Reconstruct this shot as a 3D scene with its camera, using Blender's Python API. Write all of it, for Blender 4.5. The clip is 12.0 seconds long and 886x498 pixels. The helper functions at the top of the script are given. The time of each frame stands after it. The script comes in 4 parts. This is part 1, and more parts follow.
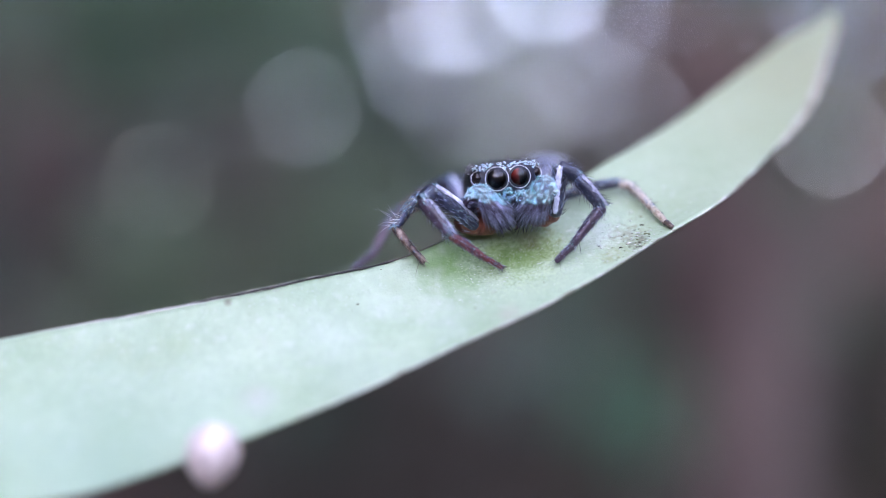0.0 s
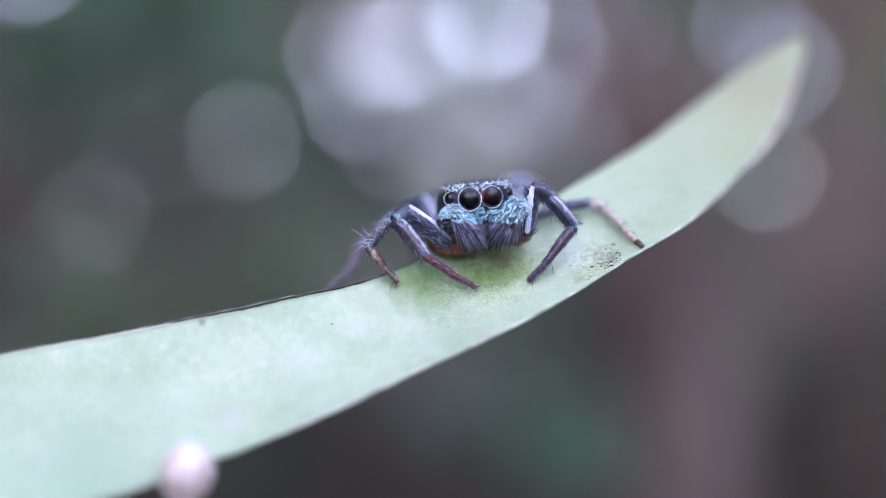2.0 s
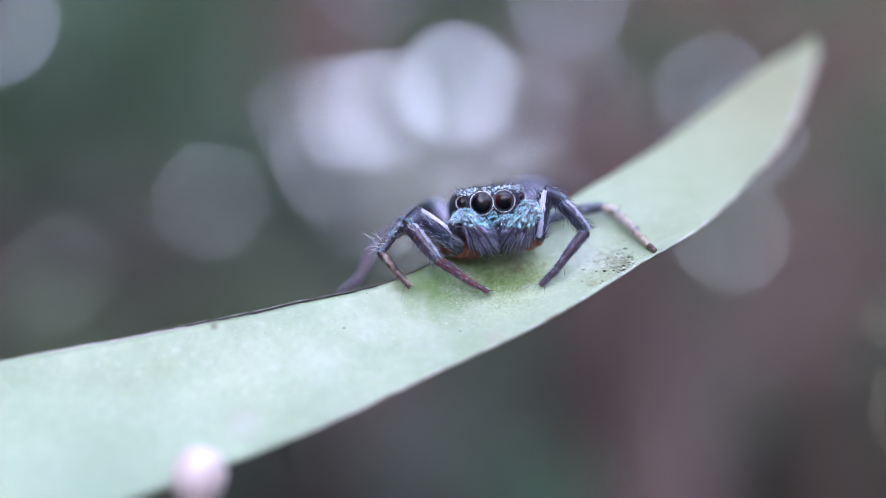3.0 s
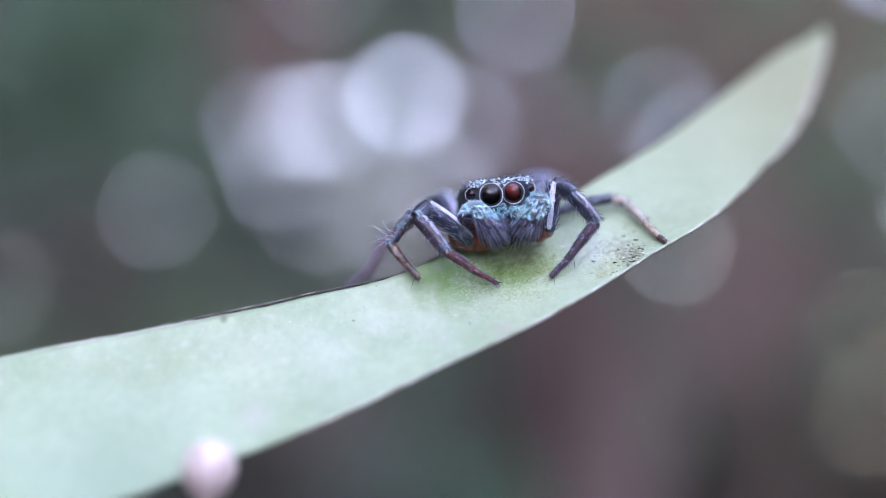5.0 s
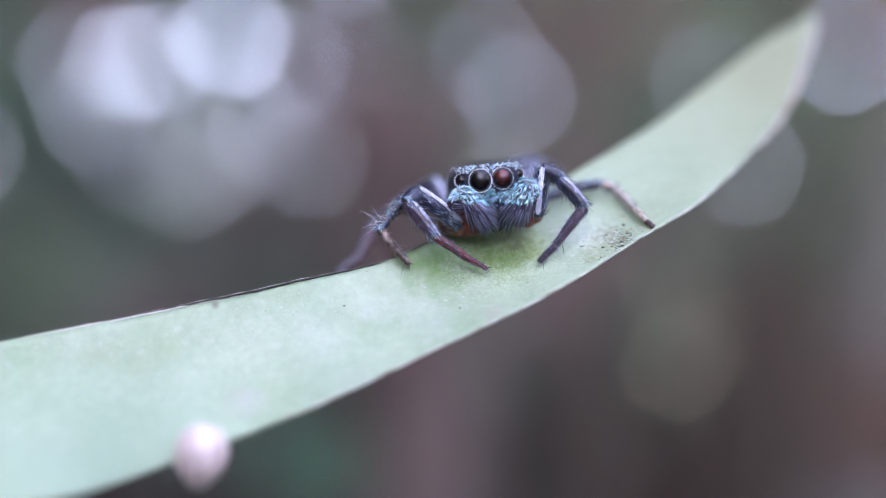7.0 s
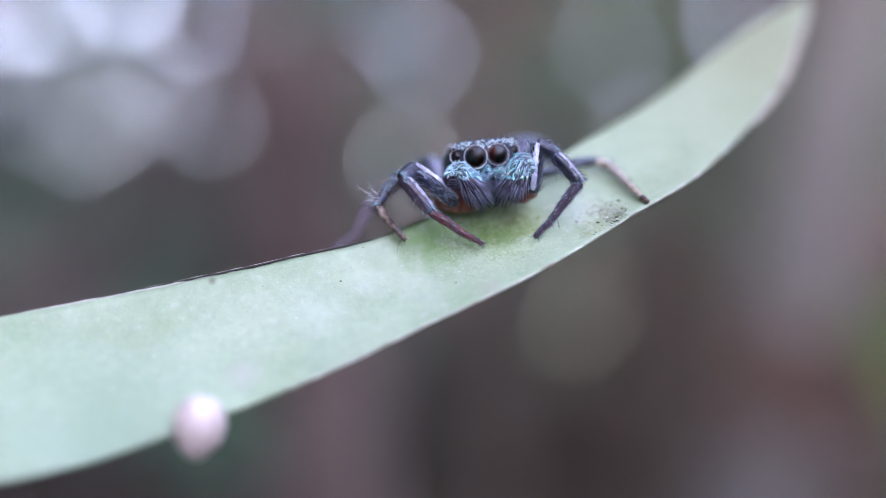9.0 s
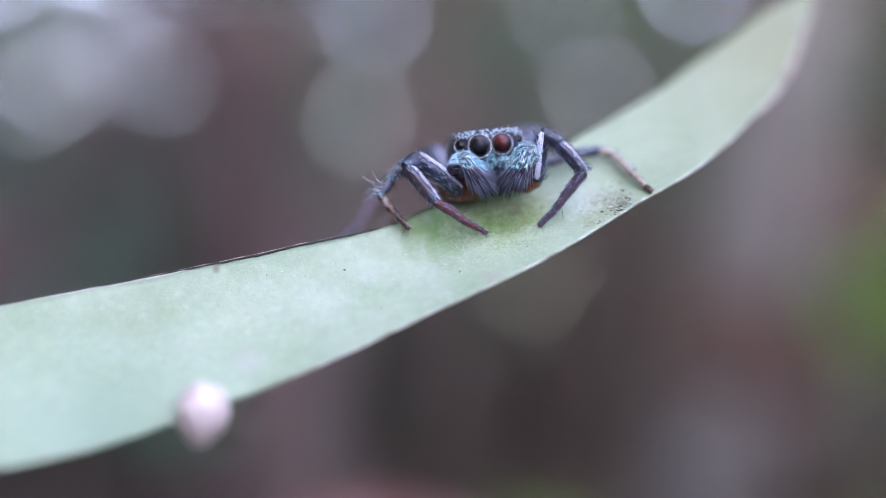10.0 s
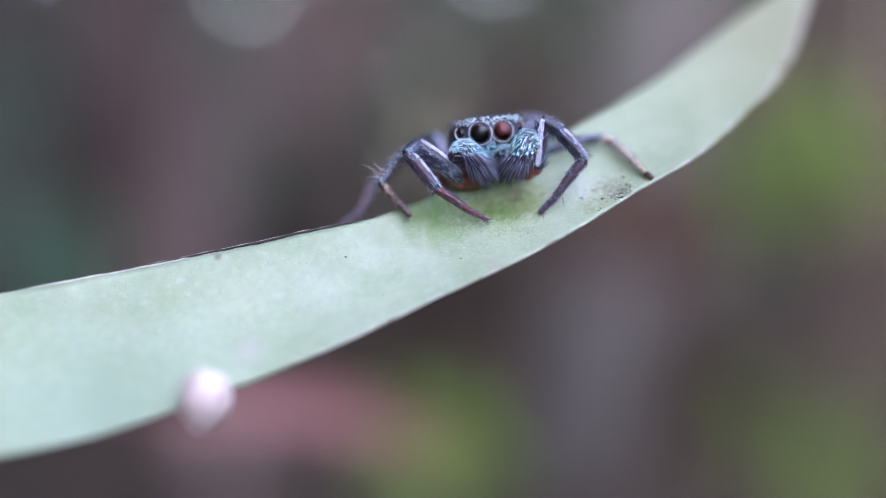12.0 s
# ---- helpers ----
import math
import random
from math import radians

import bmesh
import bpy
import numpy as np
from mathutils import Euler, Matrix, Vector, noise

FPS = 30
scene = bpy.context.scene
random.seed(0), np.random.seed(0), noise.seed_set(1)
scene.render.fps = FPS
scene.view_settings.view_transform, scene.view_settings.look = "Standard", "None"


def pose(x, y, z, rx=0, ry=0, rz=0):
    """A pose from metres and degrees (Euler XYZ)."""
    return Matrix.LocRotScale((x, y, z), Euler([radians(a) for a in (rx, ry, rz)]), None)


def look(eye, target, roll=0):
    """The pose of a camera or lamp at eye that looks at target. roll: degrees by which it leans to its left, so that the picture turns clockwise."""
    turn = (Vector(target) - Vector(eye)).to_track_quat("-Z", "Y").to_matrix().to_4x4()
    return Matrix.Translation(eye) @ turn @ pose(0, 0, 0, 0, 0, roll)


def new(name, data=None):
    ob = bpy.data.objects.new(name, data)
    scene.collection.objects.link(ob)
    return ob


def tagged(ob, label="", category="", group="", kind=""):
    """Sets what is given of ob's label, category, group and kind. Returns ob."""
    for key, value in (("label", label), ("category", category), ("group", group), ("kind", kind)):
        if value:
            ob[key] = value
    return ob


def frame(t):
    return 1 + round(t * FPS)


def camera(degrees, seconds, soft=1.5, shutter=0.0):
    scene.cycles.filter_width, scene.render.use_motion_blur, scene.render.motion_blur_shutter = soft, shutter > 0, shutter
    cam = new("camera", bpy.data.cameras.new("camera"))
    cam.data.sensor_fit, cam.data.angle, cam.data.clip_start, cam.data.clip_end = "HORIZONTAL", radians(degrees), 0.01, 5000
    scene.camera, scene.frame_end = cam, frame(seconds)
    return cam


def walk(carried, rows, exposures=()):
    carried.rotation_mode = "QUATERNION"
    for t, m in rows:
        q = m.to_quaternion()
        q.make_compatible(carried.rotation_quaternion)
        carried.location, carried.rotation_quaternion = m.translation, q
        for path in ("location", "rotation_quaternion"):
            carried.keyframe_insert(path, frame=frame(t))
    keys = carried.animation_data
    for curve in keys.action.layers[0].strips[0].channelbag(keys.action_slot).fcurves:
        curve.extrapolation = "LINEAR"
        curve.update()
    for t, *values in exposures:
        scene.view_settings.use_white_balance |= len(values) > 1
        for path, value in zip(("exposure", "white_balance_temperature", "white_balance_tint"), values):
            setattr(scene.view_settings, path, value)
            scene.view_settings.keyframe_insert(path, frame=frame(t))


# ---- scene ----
MM = 0.001

# seconds; heading and pitch of the view; then the camera beside the leaf: yaw, pitch, roll, x, y, z in mm
WAY = [
    (0, 0.00, 0.00, 0.57, -0.58, -0.28, -0.07, 0.28, -0.09),
    (0.5, 0.27, -0.55, 0.52, -1.02, -0.22, -0.14, 0.37, 0.00),
    (1, -0.68, -0.22, 0.76, -0.80, 0.05, -0.15, 0.40, -0.10),
    (1.5, -2.05, 0.82, -0.11, -0.33, -0.21, 0.02, 0.16, 0.12),
    (2, -2.88, 1.64, -0.61, 0.34, -0.14, -0.02, 0.07, -0.07),
    (2.5, -3.70, 3.29, -0.15, 0.61, -0.12, -0.06, 0.10, -0.13),
    (3, -4.41, 4.58, -0.10, 0.72, -0.16, -0.05, 0.10, -0.15),
    (5, -6.99, 5.12, 0.34, 0.38, 0.08, -0.06, 0.16, -0.17),
    (5.5, -9.64, 5.10, -0.00, 0.00, -0.00, 0.00, -0.00, 0.00),
    (6, -11.53, 4.47, -0.00, -0.07, 0.02, -0.02, -0.07, -0.09),
    (6.5, -14.08, 3.29, -0.08, 0.07, 0.20, 0.04, -0.10, -0.35),
    (7, -15.40, 2.60, 0.02, -0.24, 0.28, 0.02, -0.04, -0.21),
    (9, -20.14, 0.77, -0.17, -0.01, 0.48, 0.02, -0.16, -0.84),
    (9.5, -21.10, 0.27, -0.13, -0.16, 0.30, 0.02, -0.16, -0.84),
    (10, -22.33, -1.10, 0.05, 0.09, 0.43, 0.03, -0.15, -1.12),
    (10.5, -23.51, -2.60, -0.12, -0.14, 0.48, -0.11, -0.12, -1.08),
    (11, -24.66, -4.38, -0.13, -0.08, 0.43, -0.08, -0.23, -1.25),
    (11.5, -26.44, -6.03, -0.10, 0.32, 0.30, -0.05, -0.19, -1.48),
    (12, -27.40, -7.26, -0.17, -0.38, 0.50, -0.09, -0.22, -1.19),
]
TURNS, SHOTS = [], []
for t, head, tilt, yaw, pitch, roll, x, y, z in WAY:
    beside = pose(x * MM, (y - 25.5) * MM, z * MM, 90 + pitch, roll, yaw)
    facing = pose(0, 0, 0, 90 + tilt, 0, head)
    stand = Matrix.Translation((0, -25.5 * MM, 0)) @ facing
    TURNS.append((t, stand @ beside.inverted()))
    SHOTS.append((t, stand))

cam = camera(41.1, 12.0, soft=0.7)
cam.data.dof.use_dof = True
cam.data.dof.focus_distance = 25.36 * MM
cam.data.dof.aperture_fstop = 18.6
walk(cam, SHOTS, exposures=[(0.0, 5.4, 9450, 34), (12.0, 5.4, 9450, 34)])

# ---- sky and sun ----
world = bpy.data.worlds.new("sky")
scene.world = world
world.use_nodes = True
sky = world.node_tree.nodes.new("ShaderNodeTexSky")
sky.sky_type, sky.sun_disc = "NISHITA", False
sky.sun_elevation, sky.sun_rotation = radians(28), radians(245)
sky.air_density, sky.dust_density, sky.ozone_density = 0.55, 1.0, 1.7
ground_light = world.node_tree.nodes["Background"]
world.node_tree.links.new(sky.outputs[0], ground_light.inputs[0])
ground_light.inputs[1].default_value = 0.15
sun = new("sun", bpy.data.lights.new("sun", "SUN"))
sun.data.energy, sun.data.angle, sun.data.color = 0.2, radians(20), (1.0, 0.95, 0.88)
sun.matrix_world = look((-8.00, -3.73, 4.69), (0, 0, 0))


# ---- materials ----
def paint(name, stops, scale, rough=0.5, metal=0.0, bump=0.0, detail=4.0, fine=None, pick="noise", thin=0.0, coat=0.0, sheen=0.0, stretch=(1, 1, 1)):
    """A mottled surface: stops are (place, colour) of a ramp over noise, or over a random number for each piece."""
    m = bpy.data.materials.new(name)
    m.use_nodes = True
    n, link = m.node_tree.nodes, m.node_tree.links.new
    bsdf = n["Principled BSDF"]
    where, stretching = n.new("ShaderNodeTexCoord"), n.new("ShaderNodeMapping")
    stretching.inputs["Scale"].default_value = stretch
    link(where.outputs["Object"], stretching.inputs["Vector"])
    grain = n.new("ShaderNodeTexNoise")
    grain.inputs["Scale"].default_value, grain.inputs["Detail"].default_value = scale, detail
    link(stretching.outputs["Vector"], grain.inputs["Vector"])
    ramp = n.new("ShaderNodeValToRGB")
    while len(ramp.color_ramp.elements) < len(stops):
        ramp.color_ramp.elements.new(0.5)
    for e, (place, colour) in zip(ramp.color_ramp.elements, stops):
        e.position, e.color = place, (*colour, 1)
    if pick == "noise":
        link(grain.outputs["Fac"], ramp.inputs["Fac"])
    else:
        each = n.new("ShaderNodeNewGeometry")
        link(each.outputs["Random Per Island"], ramp.inputs["Fac"])
    colour = ramp.outputs["Color"]
    if fine:
        size, low, high = fine
        grit, spread, mix = n.new("ShaderNodeTexNoise"), n.new("ShaderNodeMapRange"), n.new("ShaderNodeMix")
        grit.inputs["Scale"].default_value, grit.inputs["Detail"].default_value = size, 3
        link(stretching.outputs["Vector"], grit.inputs["Vector"])
        link(grit.outputs["Fac"], spread.inputs["Value"])
        spread.inputs["From Min"].default_value, spread.inputs["From Max"].default_value = 0.3, 0.7
        spread.inputs["To Min"].default_value, spread.inputs["To Max"].default_value = low, high
        mix.data_type, mix.blend_type = "RGBA", "MULTIPLY"
        mix.inputs["Factor"].default_value = 1
        link(colour, mix.inputs["A"])
        link(spread.outputs["Result"], mix.inputs["B"])
        colour = mix.outputs["Result"]
    link(colour, bsdf.inputs["Base Color"])
    bsdf.inputs["Roughness"].default_value, bsdf.inputs["Metallic"].default_value = rough, metal
    bsdf.inputs["Coat Weight"].default_value, bsdf.inputs["Sheen Weight"].default_value = coat, sheen
    if bump:
        relief = n.new("ShaderNodeBump")
        relief.inputs["Strength"].default_value, relief.inputs["Distance"].default_value = min(1.0, bump), 0.6 / scale
        link(grain.outputs["Fac"], relief.inputs["Height"])
        link(relief.outputs["Normal"], bsdf.inputs["Normal"])
    if thin:
        through_light, both = n.new("ShaderNodeBsdfTranslucent"), n.new("ShaderNodeMixShader")
        both.inputs["Fac"].default_value = thin
        link(colour, through_light.inputs["Color"])
        link(bsdf.outputs[0], both.inputs[1])
        link(through_light.outputs[0], both.inputs[2])
        link(both.outputs[0], n["Material Output"].inputs["Surface"])
    return m


def leaf_surface():
    """Pale waxy green blade: soft mottling, pale flecks, brown specks, and painted shade below the spider and along the
    near margin.
    """
    m = paint("waxy_leaf", [(0.30, (0.300, 0.455, 0.285)), (0.5, (0.385, 0.540, 0.365)), (0.70, (0.450, 0.605, 0.430))], 500,
              rough=0.42, bump=0.12, detail=9, fine=(5200, 0.94, 1.04), thin=0.22)
    n, link = m.node_tree.nodes, m.node_tree.links.new
    bsdf = n["Principled BSDF"]
    pores, dimple = n.new("ShaderNodeTexNoise"), n.new("ShaderNodeBump")
    pores.inputs["Scale"].default_value, pores.inputs["Detail"].default_value = 22000, 3
    link(n["Texture Coordinate"].outputs["Object"], pores.inputs["Vector"])
    dimple.inputs["Strength"].default_value, dimple.inputs["Distance"].default_value = 0.45, 0.00003
    link(pores.outputs["Fac"], dimple.inputs["Height"])
    link(n["Bump"].outputs["Normal"], dimple.inputs["Normal"])
    link(dimple.outputs["Normal"], bsdf.inputs["Normal"])
    colour = bsdf.inputs["Base Color"].links[0].from_socket
    where = n["Texture Coordinate"].outputs["Object"]

    def over(colour, mask, tint):
        mix = n.new("ShaderNodeMix")
        mix.data_type = "RGBA"
        link(mask, mix.inputs["Factor"])
        link(colour, mix.inputs["A"])
        mix.inputs["B"].default_value = (*tint, 1)
        return mix.outputs["Result"]

    def flecks(scale, low, high, most):
        cells, span = n.new("ShaderNodeTexNoise"), n.new("ShaderNodeMapRange")
        cells.inputs["Scale"].default_value, cells.inputs["Detail"].default_value = scale, 2
        link(where, cells.inputs["Vector"])
        link(cells.outputs["Fac"], span.inputs["Value"])
        span.inputs["From Min"].default_value, span.inputs["From Max"].default_value = low, high
        span.inputs["To Max"].default_value = most
        return span.outputs["Result"]

    def patch(centre, reach, ragged, most, grain=2600):
        off, wob, add, span = n.new("ShaderNodeVectorMath"), n.new("ShaderNodeTexNoise"), n.new("ShaderNodeMath"), n.new("ShaderNodeMapRange")
        off.operation = "DISTANCE"
        off.inputs[1].default_value = [c * MM for c in centre]
        link(where, off.inputs[0])
        wob.inputs["Scale"].default_value, wob.inputs["Detail"].default_value = grain, 4
        link(where, wob.inputs["Vector"])
        add.operation = "MULTIPLY_ADD"
        link(wob.outputs["Fac"], add.inputs[0])
        add.inputs[1].default_value = ragged * MM
        link(off.outputs["Value"], add.inputs[2])
        link(add.outputs[0], span.inputs["Value"])
        span.inputs["From Min"].default_value, span.inputs["From Max"].default_value = (reach + ragged * 0.5) * MM, (reach * 0.05 + ragged * 0.5) * MM
        span.inputs["To Max"].default_value = most
        return span.outputs["Result"]

    colour = over(colour, flecks(3400, 0.58, 0.76, 0.26), (0.58, 0.66, 0.60))
    colour = over(colour, flecks(1300, 0.56, 0.70, 0.28), (0.33, 0.43, 0.25))
    colour = over(colour, flecks(9500, 0.61, 0.70, 0.22), (0.62, 0.70, 0.64))
    colour = over(colour, flecks(7200, 0.63, 0.72, 0.2), (0.24, 0.36, 0.22))
    # next five: the spider's shade on the blade, painted green and brown
    colour = over(colour, patch((1.29, 0.42, -0.22), 1.0, 1.5, 0.85, 3600), (0.14, 0.33, 0.05))
    colour = over(colour, patch((1.87, 0.48, -0.16), 0.6, 1.2, 0.7, 5200), (0.30, 0.32, 0.07))
    colour = over(colour, patch((1.49, 0.60, -0.00), 0.5, 0.9, 0.6, 5200), (0.22, 0.15, 0.08))
    colour = over(colour, patch((-0.16, 0.14, -0.46), 1.1, 1.2, 0.95, 3600), (0.12, 0.31, 0.08))
    colour = over(colour, patch((1.24, 0.39, -0.24), 1.0, 2.6, 0.7, 13000), (0.07, 0.20, 0.02))
    colour = over(colour, patch((1.35, 0.34, -0.31), 1.4, 3.2, 0.7, 17000), (0.55, 0.72, 0.45))
    colour = over(colour, patch((3.38, 0.04, -0.32), 0.6, 1.2, 0.35, 6000), (0.27, 0.31, 0.10))
    colour = over(colour, patch((3.83, 0.08, -0.15), 0.3, 1.1, 0.6, 6500), (0.07, 0.055, 0.035))
    colour = over(colour, patch((3.20, -0.17, -0.51), 0.25, 1.0, 0.4, 9500), (0.28, 0.29, 0.10))
    colour = over(colour, patch((3.07, 0.50, -0.05), 0.7, 1.9, 0.6, 7000), (0.62, 0.72, 0.62))
    colour = over(colour, patch((3.61, 0.41, 0.01), 0.4, 1.6, 0.5, 8000), (0.20, 0.15, 0.08))
    colour = over(colour, patch((0.74, -0.38, -1.18), 0.12, 0.15, 0.7), (0.22, 0.18, 0.12))
    colour = over(colour, patch((-4.82, -0.46, -1.49), 0.12, 0.15, 0.7), (0.16, 0.11, 0.08))
    colour = over(colour, patch((-5.68, -0.94, -2.33), 0.35, 0.4, 0.35), (0.30, 0.44, 0.20))
    # next two: shading of the rolled near margin, painted as darker green
    colour = over(colour, patch((-6.56, -2.87, -4.56), 3.4, 1.6, 0.75), (0.28, 0.44, 0.31))
    colour = over(colour, patch((-1.87, -1.84, -3.09), 1.3, 1.2, 0.35), (0.33, 0.46, 0.36))
    colour = over(colour, patch((8.71, 5.52, 4.62), 9.0, 2.4, 1.0, 900), (0.30, 0.345, 0.195))
    # next four: deeper shade right under the body, painted in
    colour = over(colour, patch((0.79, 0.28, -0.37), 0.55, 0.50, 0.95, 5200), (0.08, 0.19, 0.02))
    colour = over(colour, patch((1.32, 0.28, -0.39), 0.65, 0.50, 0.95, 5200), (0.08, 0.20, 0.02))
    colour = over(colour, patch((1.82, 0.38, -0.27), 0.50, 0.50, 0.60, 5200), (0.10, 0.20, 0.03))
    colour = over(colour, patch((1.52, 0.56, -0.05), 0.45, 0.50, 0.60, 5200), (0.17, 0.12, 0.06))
    colour = over(colour, patch((-1.13, -0.10, -0.75), 0.16, 0.40, 0.80, 9000), (0.74, 0.78, 0.74))
    colour = over(colour, patch((-1.71, -0.15, -0.81), 0.10, 0.30, 0.60, 9000), (0.70, 0.74, 0.70))
    colour = over(colour, patch((-1.52, -0.54, -1.54), 0.50, 0.80, 0.22, 4000), (0.62, 0.71, 0.66))
    colour = over(colour, patch((-0.52, -0.58, -1.54), 0.50, 0.80, 0.22, 4000), (0.62, 0.71, 0.66))
    colour = over(colour, patch((-0.16, -0.93, -1.87), 0.60, 0.80, 0.22, 4000), (0.60, 0.70, 0.65))
    colour = over(colour, patch((-2.60, -0.91, -2.15), 0.90, 1.00, 0.18, 3000), (0.58, 0.69, 0.64))
    colour = over(colour, patch((1.03, -0.96, -1.66), 0.35, 0.60, 0.40, 6000), (0.50, 0.40, 0.36))
    colour = over(colour, patch((-3.99, -1.78, -3.34), 0.50, 0.60, 0.40, 4000), (0.52, 0.50, 0.50))
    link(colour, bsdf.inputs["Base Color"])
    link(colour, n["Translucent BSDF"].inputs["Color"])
    return m


def clear_lens():
    """A thin clear cornea: mirror gloss over what lies inside."""
    m = bpy.data.materials.new("cornea")
    m.use_nodes = True
    n, link = m.node_tree.nodes, m.node_tree.links.new
    clear, gloss, edge, mix = n.new("ShaderNodeBsdfTransparent"), n.new("ShaderNodeBsdfGlossy"), n.new("ShaderNodeFresnel"), n.new("ShaderNodeMixShader")
    gloss.inputs["Roughness"].default_value = 0.04
    edge.inputs["IOR"].default_value = 1.6
    link(edge.outputs[0], mix.inputs[0])
    link(clear.outputs[0], mix.inputs[1])
    link(gloss.outputs[0], mix.inputs[2])
    link(mix.outputs[0], n["Material Output"].inputs["Surface"])
    return m


def retina_surface():
    """A red-brown globe with a black pit on the side that looks out (-y)."""
    m = bpy.data.materials.new("retina")
    m.use_nodes = True
    n, link = m.node_tree.nodes, m.node_tree.links.new
    where, axis, norm, ramp = n.new("ShaderNodeTexCoord"), n.new("ShaderNodeVectorMath"), n.new("ShaderNodeVectorMath"), n.new("ShaderNodeValToRGB")
    norm.operation, axis.operation = "NORMALIZE", "DOT_PRODUCT"
    link(where.outputs["Object"], norm.inputs[0])
    link(norm.outputs["Vector"], axis.inputs[0])
    axis.inputs[1].default_value = (0, -1, 0)
    link(axis.outputs["Value"], ramp.inputs["Fac"])
    a, b = ramp.color_ramp.elements
    a.position, a.color, b.position, b.color = 0.14, (0.17, 0.018, 0.016, 1), 0.38, (0.004, 0.003, 0.004, 1)
    bsdf = n["Principled BSDF"]
    link(ramp.outputs["Color"], bsdf.inputs["Base Color"])
    bsdf.inputs["Roughness"].default_value, bsdf.inputs["Specular IOR Level"].default_value = 0.7, 0.0
    return m


LEAF = leaf_surface()
PALEMARGIN = paint("pale_leaf_margin", [(0.4, (0.40, 0.44, 0.38)), (0.6, (0.78, 0.77, 0.70))], 900, rough=0.5, bump=0.2)
MARGIN = paint("leaf_margin", [(0.5, (0.02, 0.018, 0.016)), (0.62, (0.10, 0.085, 0.07)), (0.74, (0.4, 0.4, 0.35))], 900, rough=0.5, bump=0.2)
RIM = paint("leaf_rim", [(0.34, (0.28, 0.22, 0.18)), (0.42, (0.38, 0.41, 0.33)), (0.52, (0.42, 0.48, 0.40)), (0.62, (0.66, 0.66, 0.61))], 2200, rough=0.6, bump=0.3)
TIP_EDGE = paint("leaf_tip_edge", [(0.4, (0.30, 0.27, 0.21)), (0.6, (0.50, 0.47, 0.39))], 1500, rough=0.85, bump=0.2)
EGG = paint("egg_shell", [(0.35, (0.577, 0.477, 0.441)), (0.65, (0.715, 0.630, 0.588))], 3500, rough=0.35, bump=0.15, fine=(20000, 0.9, 1.05), coat=0.3)
GRIT = paint("dark_grit", [(0.0, (0.03, 0.025, 0.02)), (0.5, (0.11, 0.09, 0.05)), (0.8, (0.25, 0.26, 0.12)), (1.0, (0.5, 0.47, 0.35))], 9000, rough=0.8, pick="piece")
FLECK = paint("pale_crust", [(0.0, (0.55, 0.62, 0.55)), (1.0, (0.85, 0.86, 0.82))], 9000, rough=0.5, pick="piece")
SHELL = paint("dark_cuticle", [(0.35, (0.005, 0.006, 0.012)), (0.6, (0.018, 0.024, 0.045)), (0.75, (0.04, 0.09, 0.12))], 9000, rough=0.3, metal=0.2, bump=0.4, fine=(42000, 0.7, 1.3))
BELLY = paint("blue_sheen_cuticle", [(0.3, (0.06, 0.07, 0.14)), (0.6, (0.22, 0.24, 0.42)), (0.8, (0.40, 0.42, 0.62))], 7000, rough=0.4, metal=0.5, bump=0.3, fine=(36000, 0.7, 1.2))
PALP = paint("dark_plum_cuticle", [(0.3, (0.016, 0.010, 0.022)), (0.7, (0.06, 0.04, 0.075))], 9000, rough=0.35, bump=0.3)
ABDOMEN = paint("slate_cuticle", [(0.3, (0.04, 0.05, 0.08)), (0.6, (0.15, 0.18, 0.26)), (0.8, (0.32, 0.36, 0.44))], 7000, rough=0.4, metal=0.4, bump=0.3, fine=(36000, 0.7, 1.2))
LEGDARK = paint("dark_leg_cuticle", [(0.3, (0.006, 0.008, 0.018)), (0.6, (0.020, 0.030, 0.062)), (0.8, (0.06, 0.09, 0.17))], 8000, rough=0.32, coat=0.35, metal=0.1, bump=0.4, fine=(45000, 0.7, 1.3))
LEGDARK.node_tree.nodes["Principled BSDF"].inputs["Specular IOR Level"].default_value = 0.5
LEGPLUM = paint("plum_leg_cuticle", [(0.3, (0.024, 0.015, 0.028)), (0.7, (0.097, 0.056, 0.093))], 8000, rough=0.35, bump=0.25, fine=(45000, 0.8, 1.2), coat=0.3, thin=0.1)
LEGRED = paint("red_brown_leg_cuticle", [(0.3, (0.060, 0.014, 0.021)), (0.7, (0.272, 0.054, 0.058))], 8000, rough=0.35, bump=0.25, fine=(45000, 0.8, 1.2), coat=0.3, thin=0.15)
LEGMAUVE = paint("mauve_leg_cuticle", [(0.3, (0.090, 0.058, 0.078)), (0.7, (0.255, 0.166, 0.203))], 6500, rough=0.35, bump=0.25, fine=(45000, 0.8, 1.15), coat=0.3, thin=0.2)
LEGGOLD = paint("amber_leg_cuticle", [(0.36, (0.256, 0.156, 0.114)), (0.46, (0.592, 0.484, 0.380)), (0.65, (0.720, 0.640, 0.547))], 6500, rough=0.35, bump=0.25, fine=(45000, 0.8, 1.15), coat=0.3, thin=0.3)
LEGBROWN = paint("brown_leg_cuticle", [(0.38, (0.025, 0.016, 0.018)), (0.52, (0.144, 0.081, 0.066)), (0.66, (0.446, 0.340, 0.279))], 5000, rough=0.35, bump=0.25, fine=(45000, 0.8, 1.15), coat=0.3, thin=0.15)
COXA = paint("rust_cuticle", [(0.3, (0.100, 0.026, 0.018)), (0.6, (0.321, 0.090, 0.061)), (0.75, (0.464, 0.173, 0.112))], 6000, rough=0.4, bump=0.3, thin=0.2, coat=0.2)
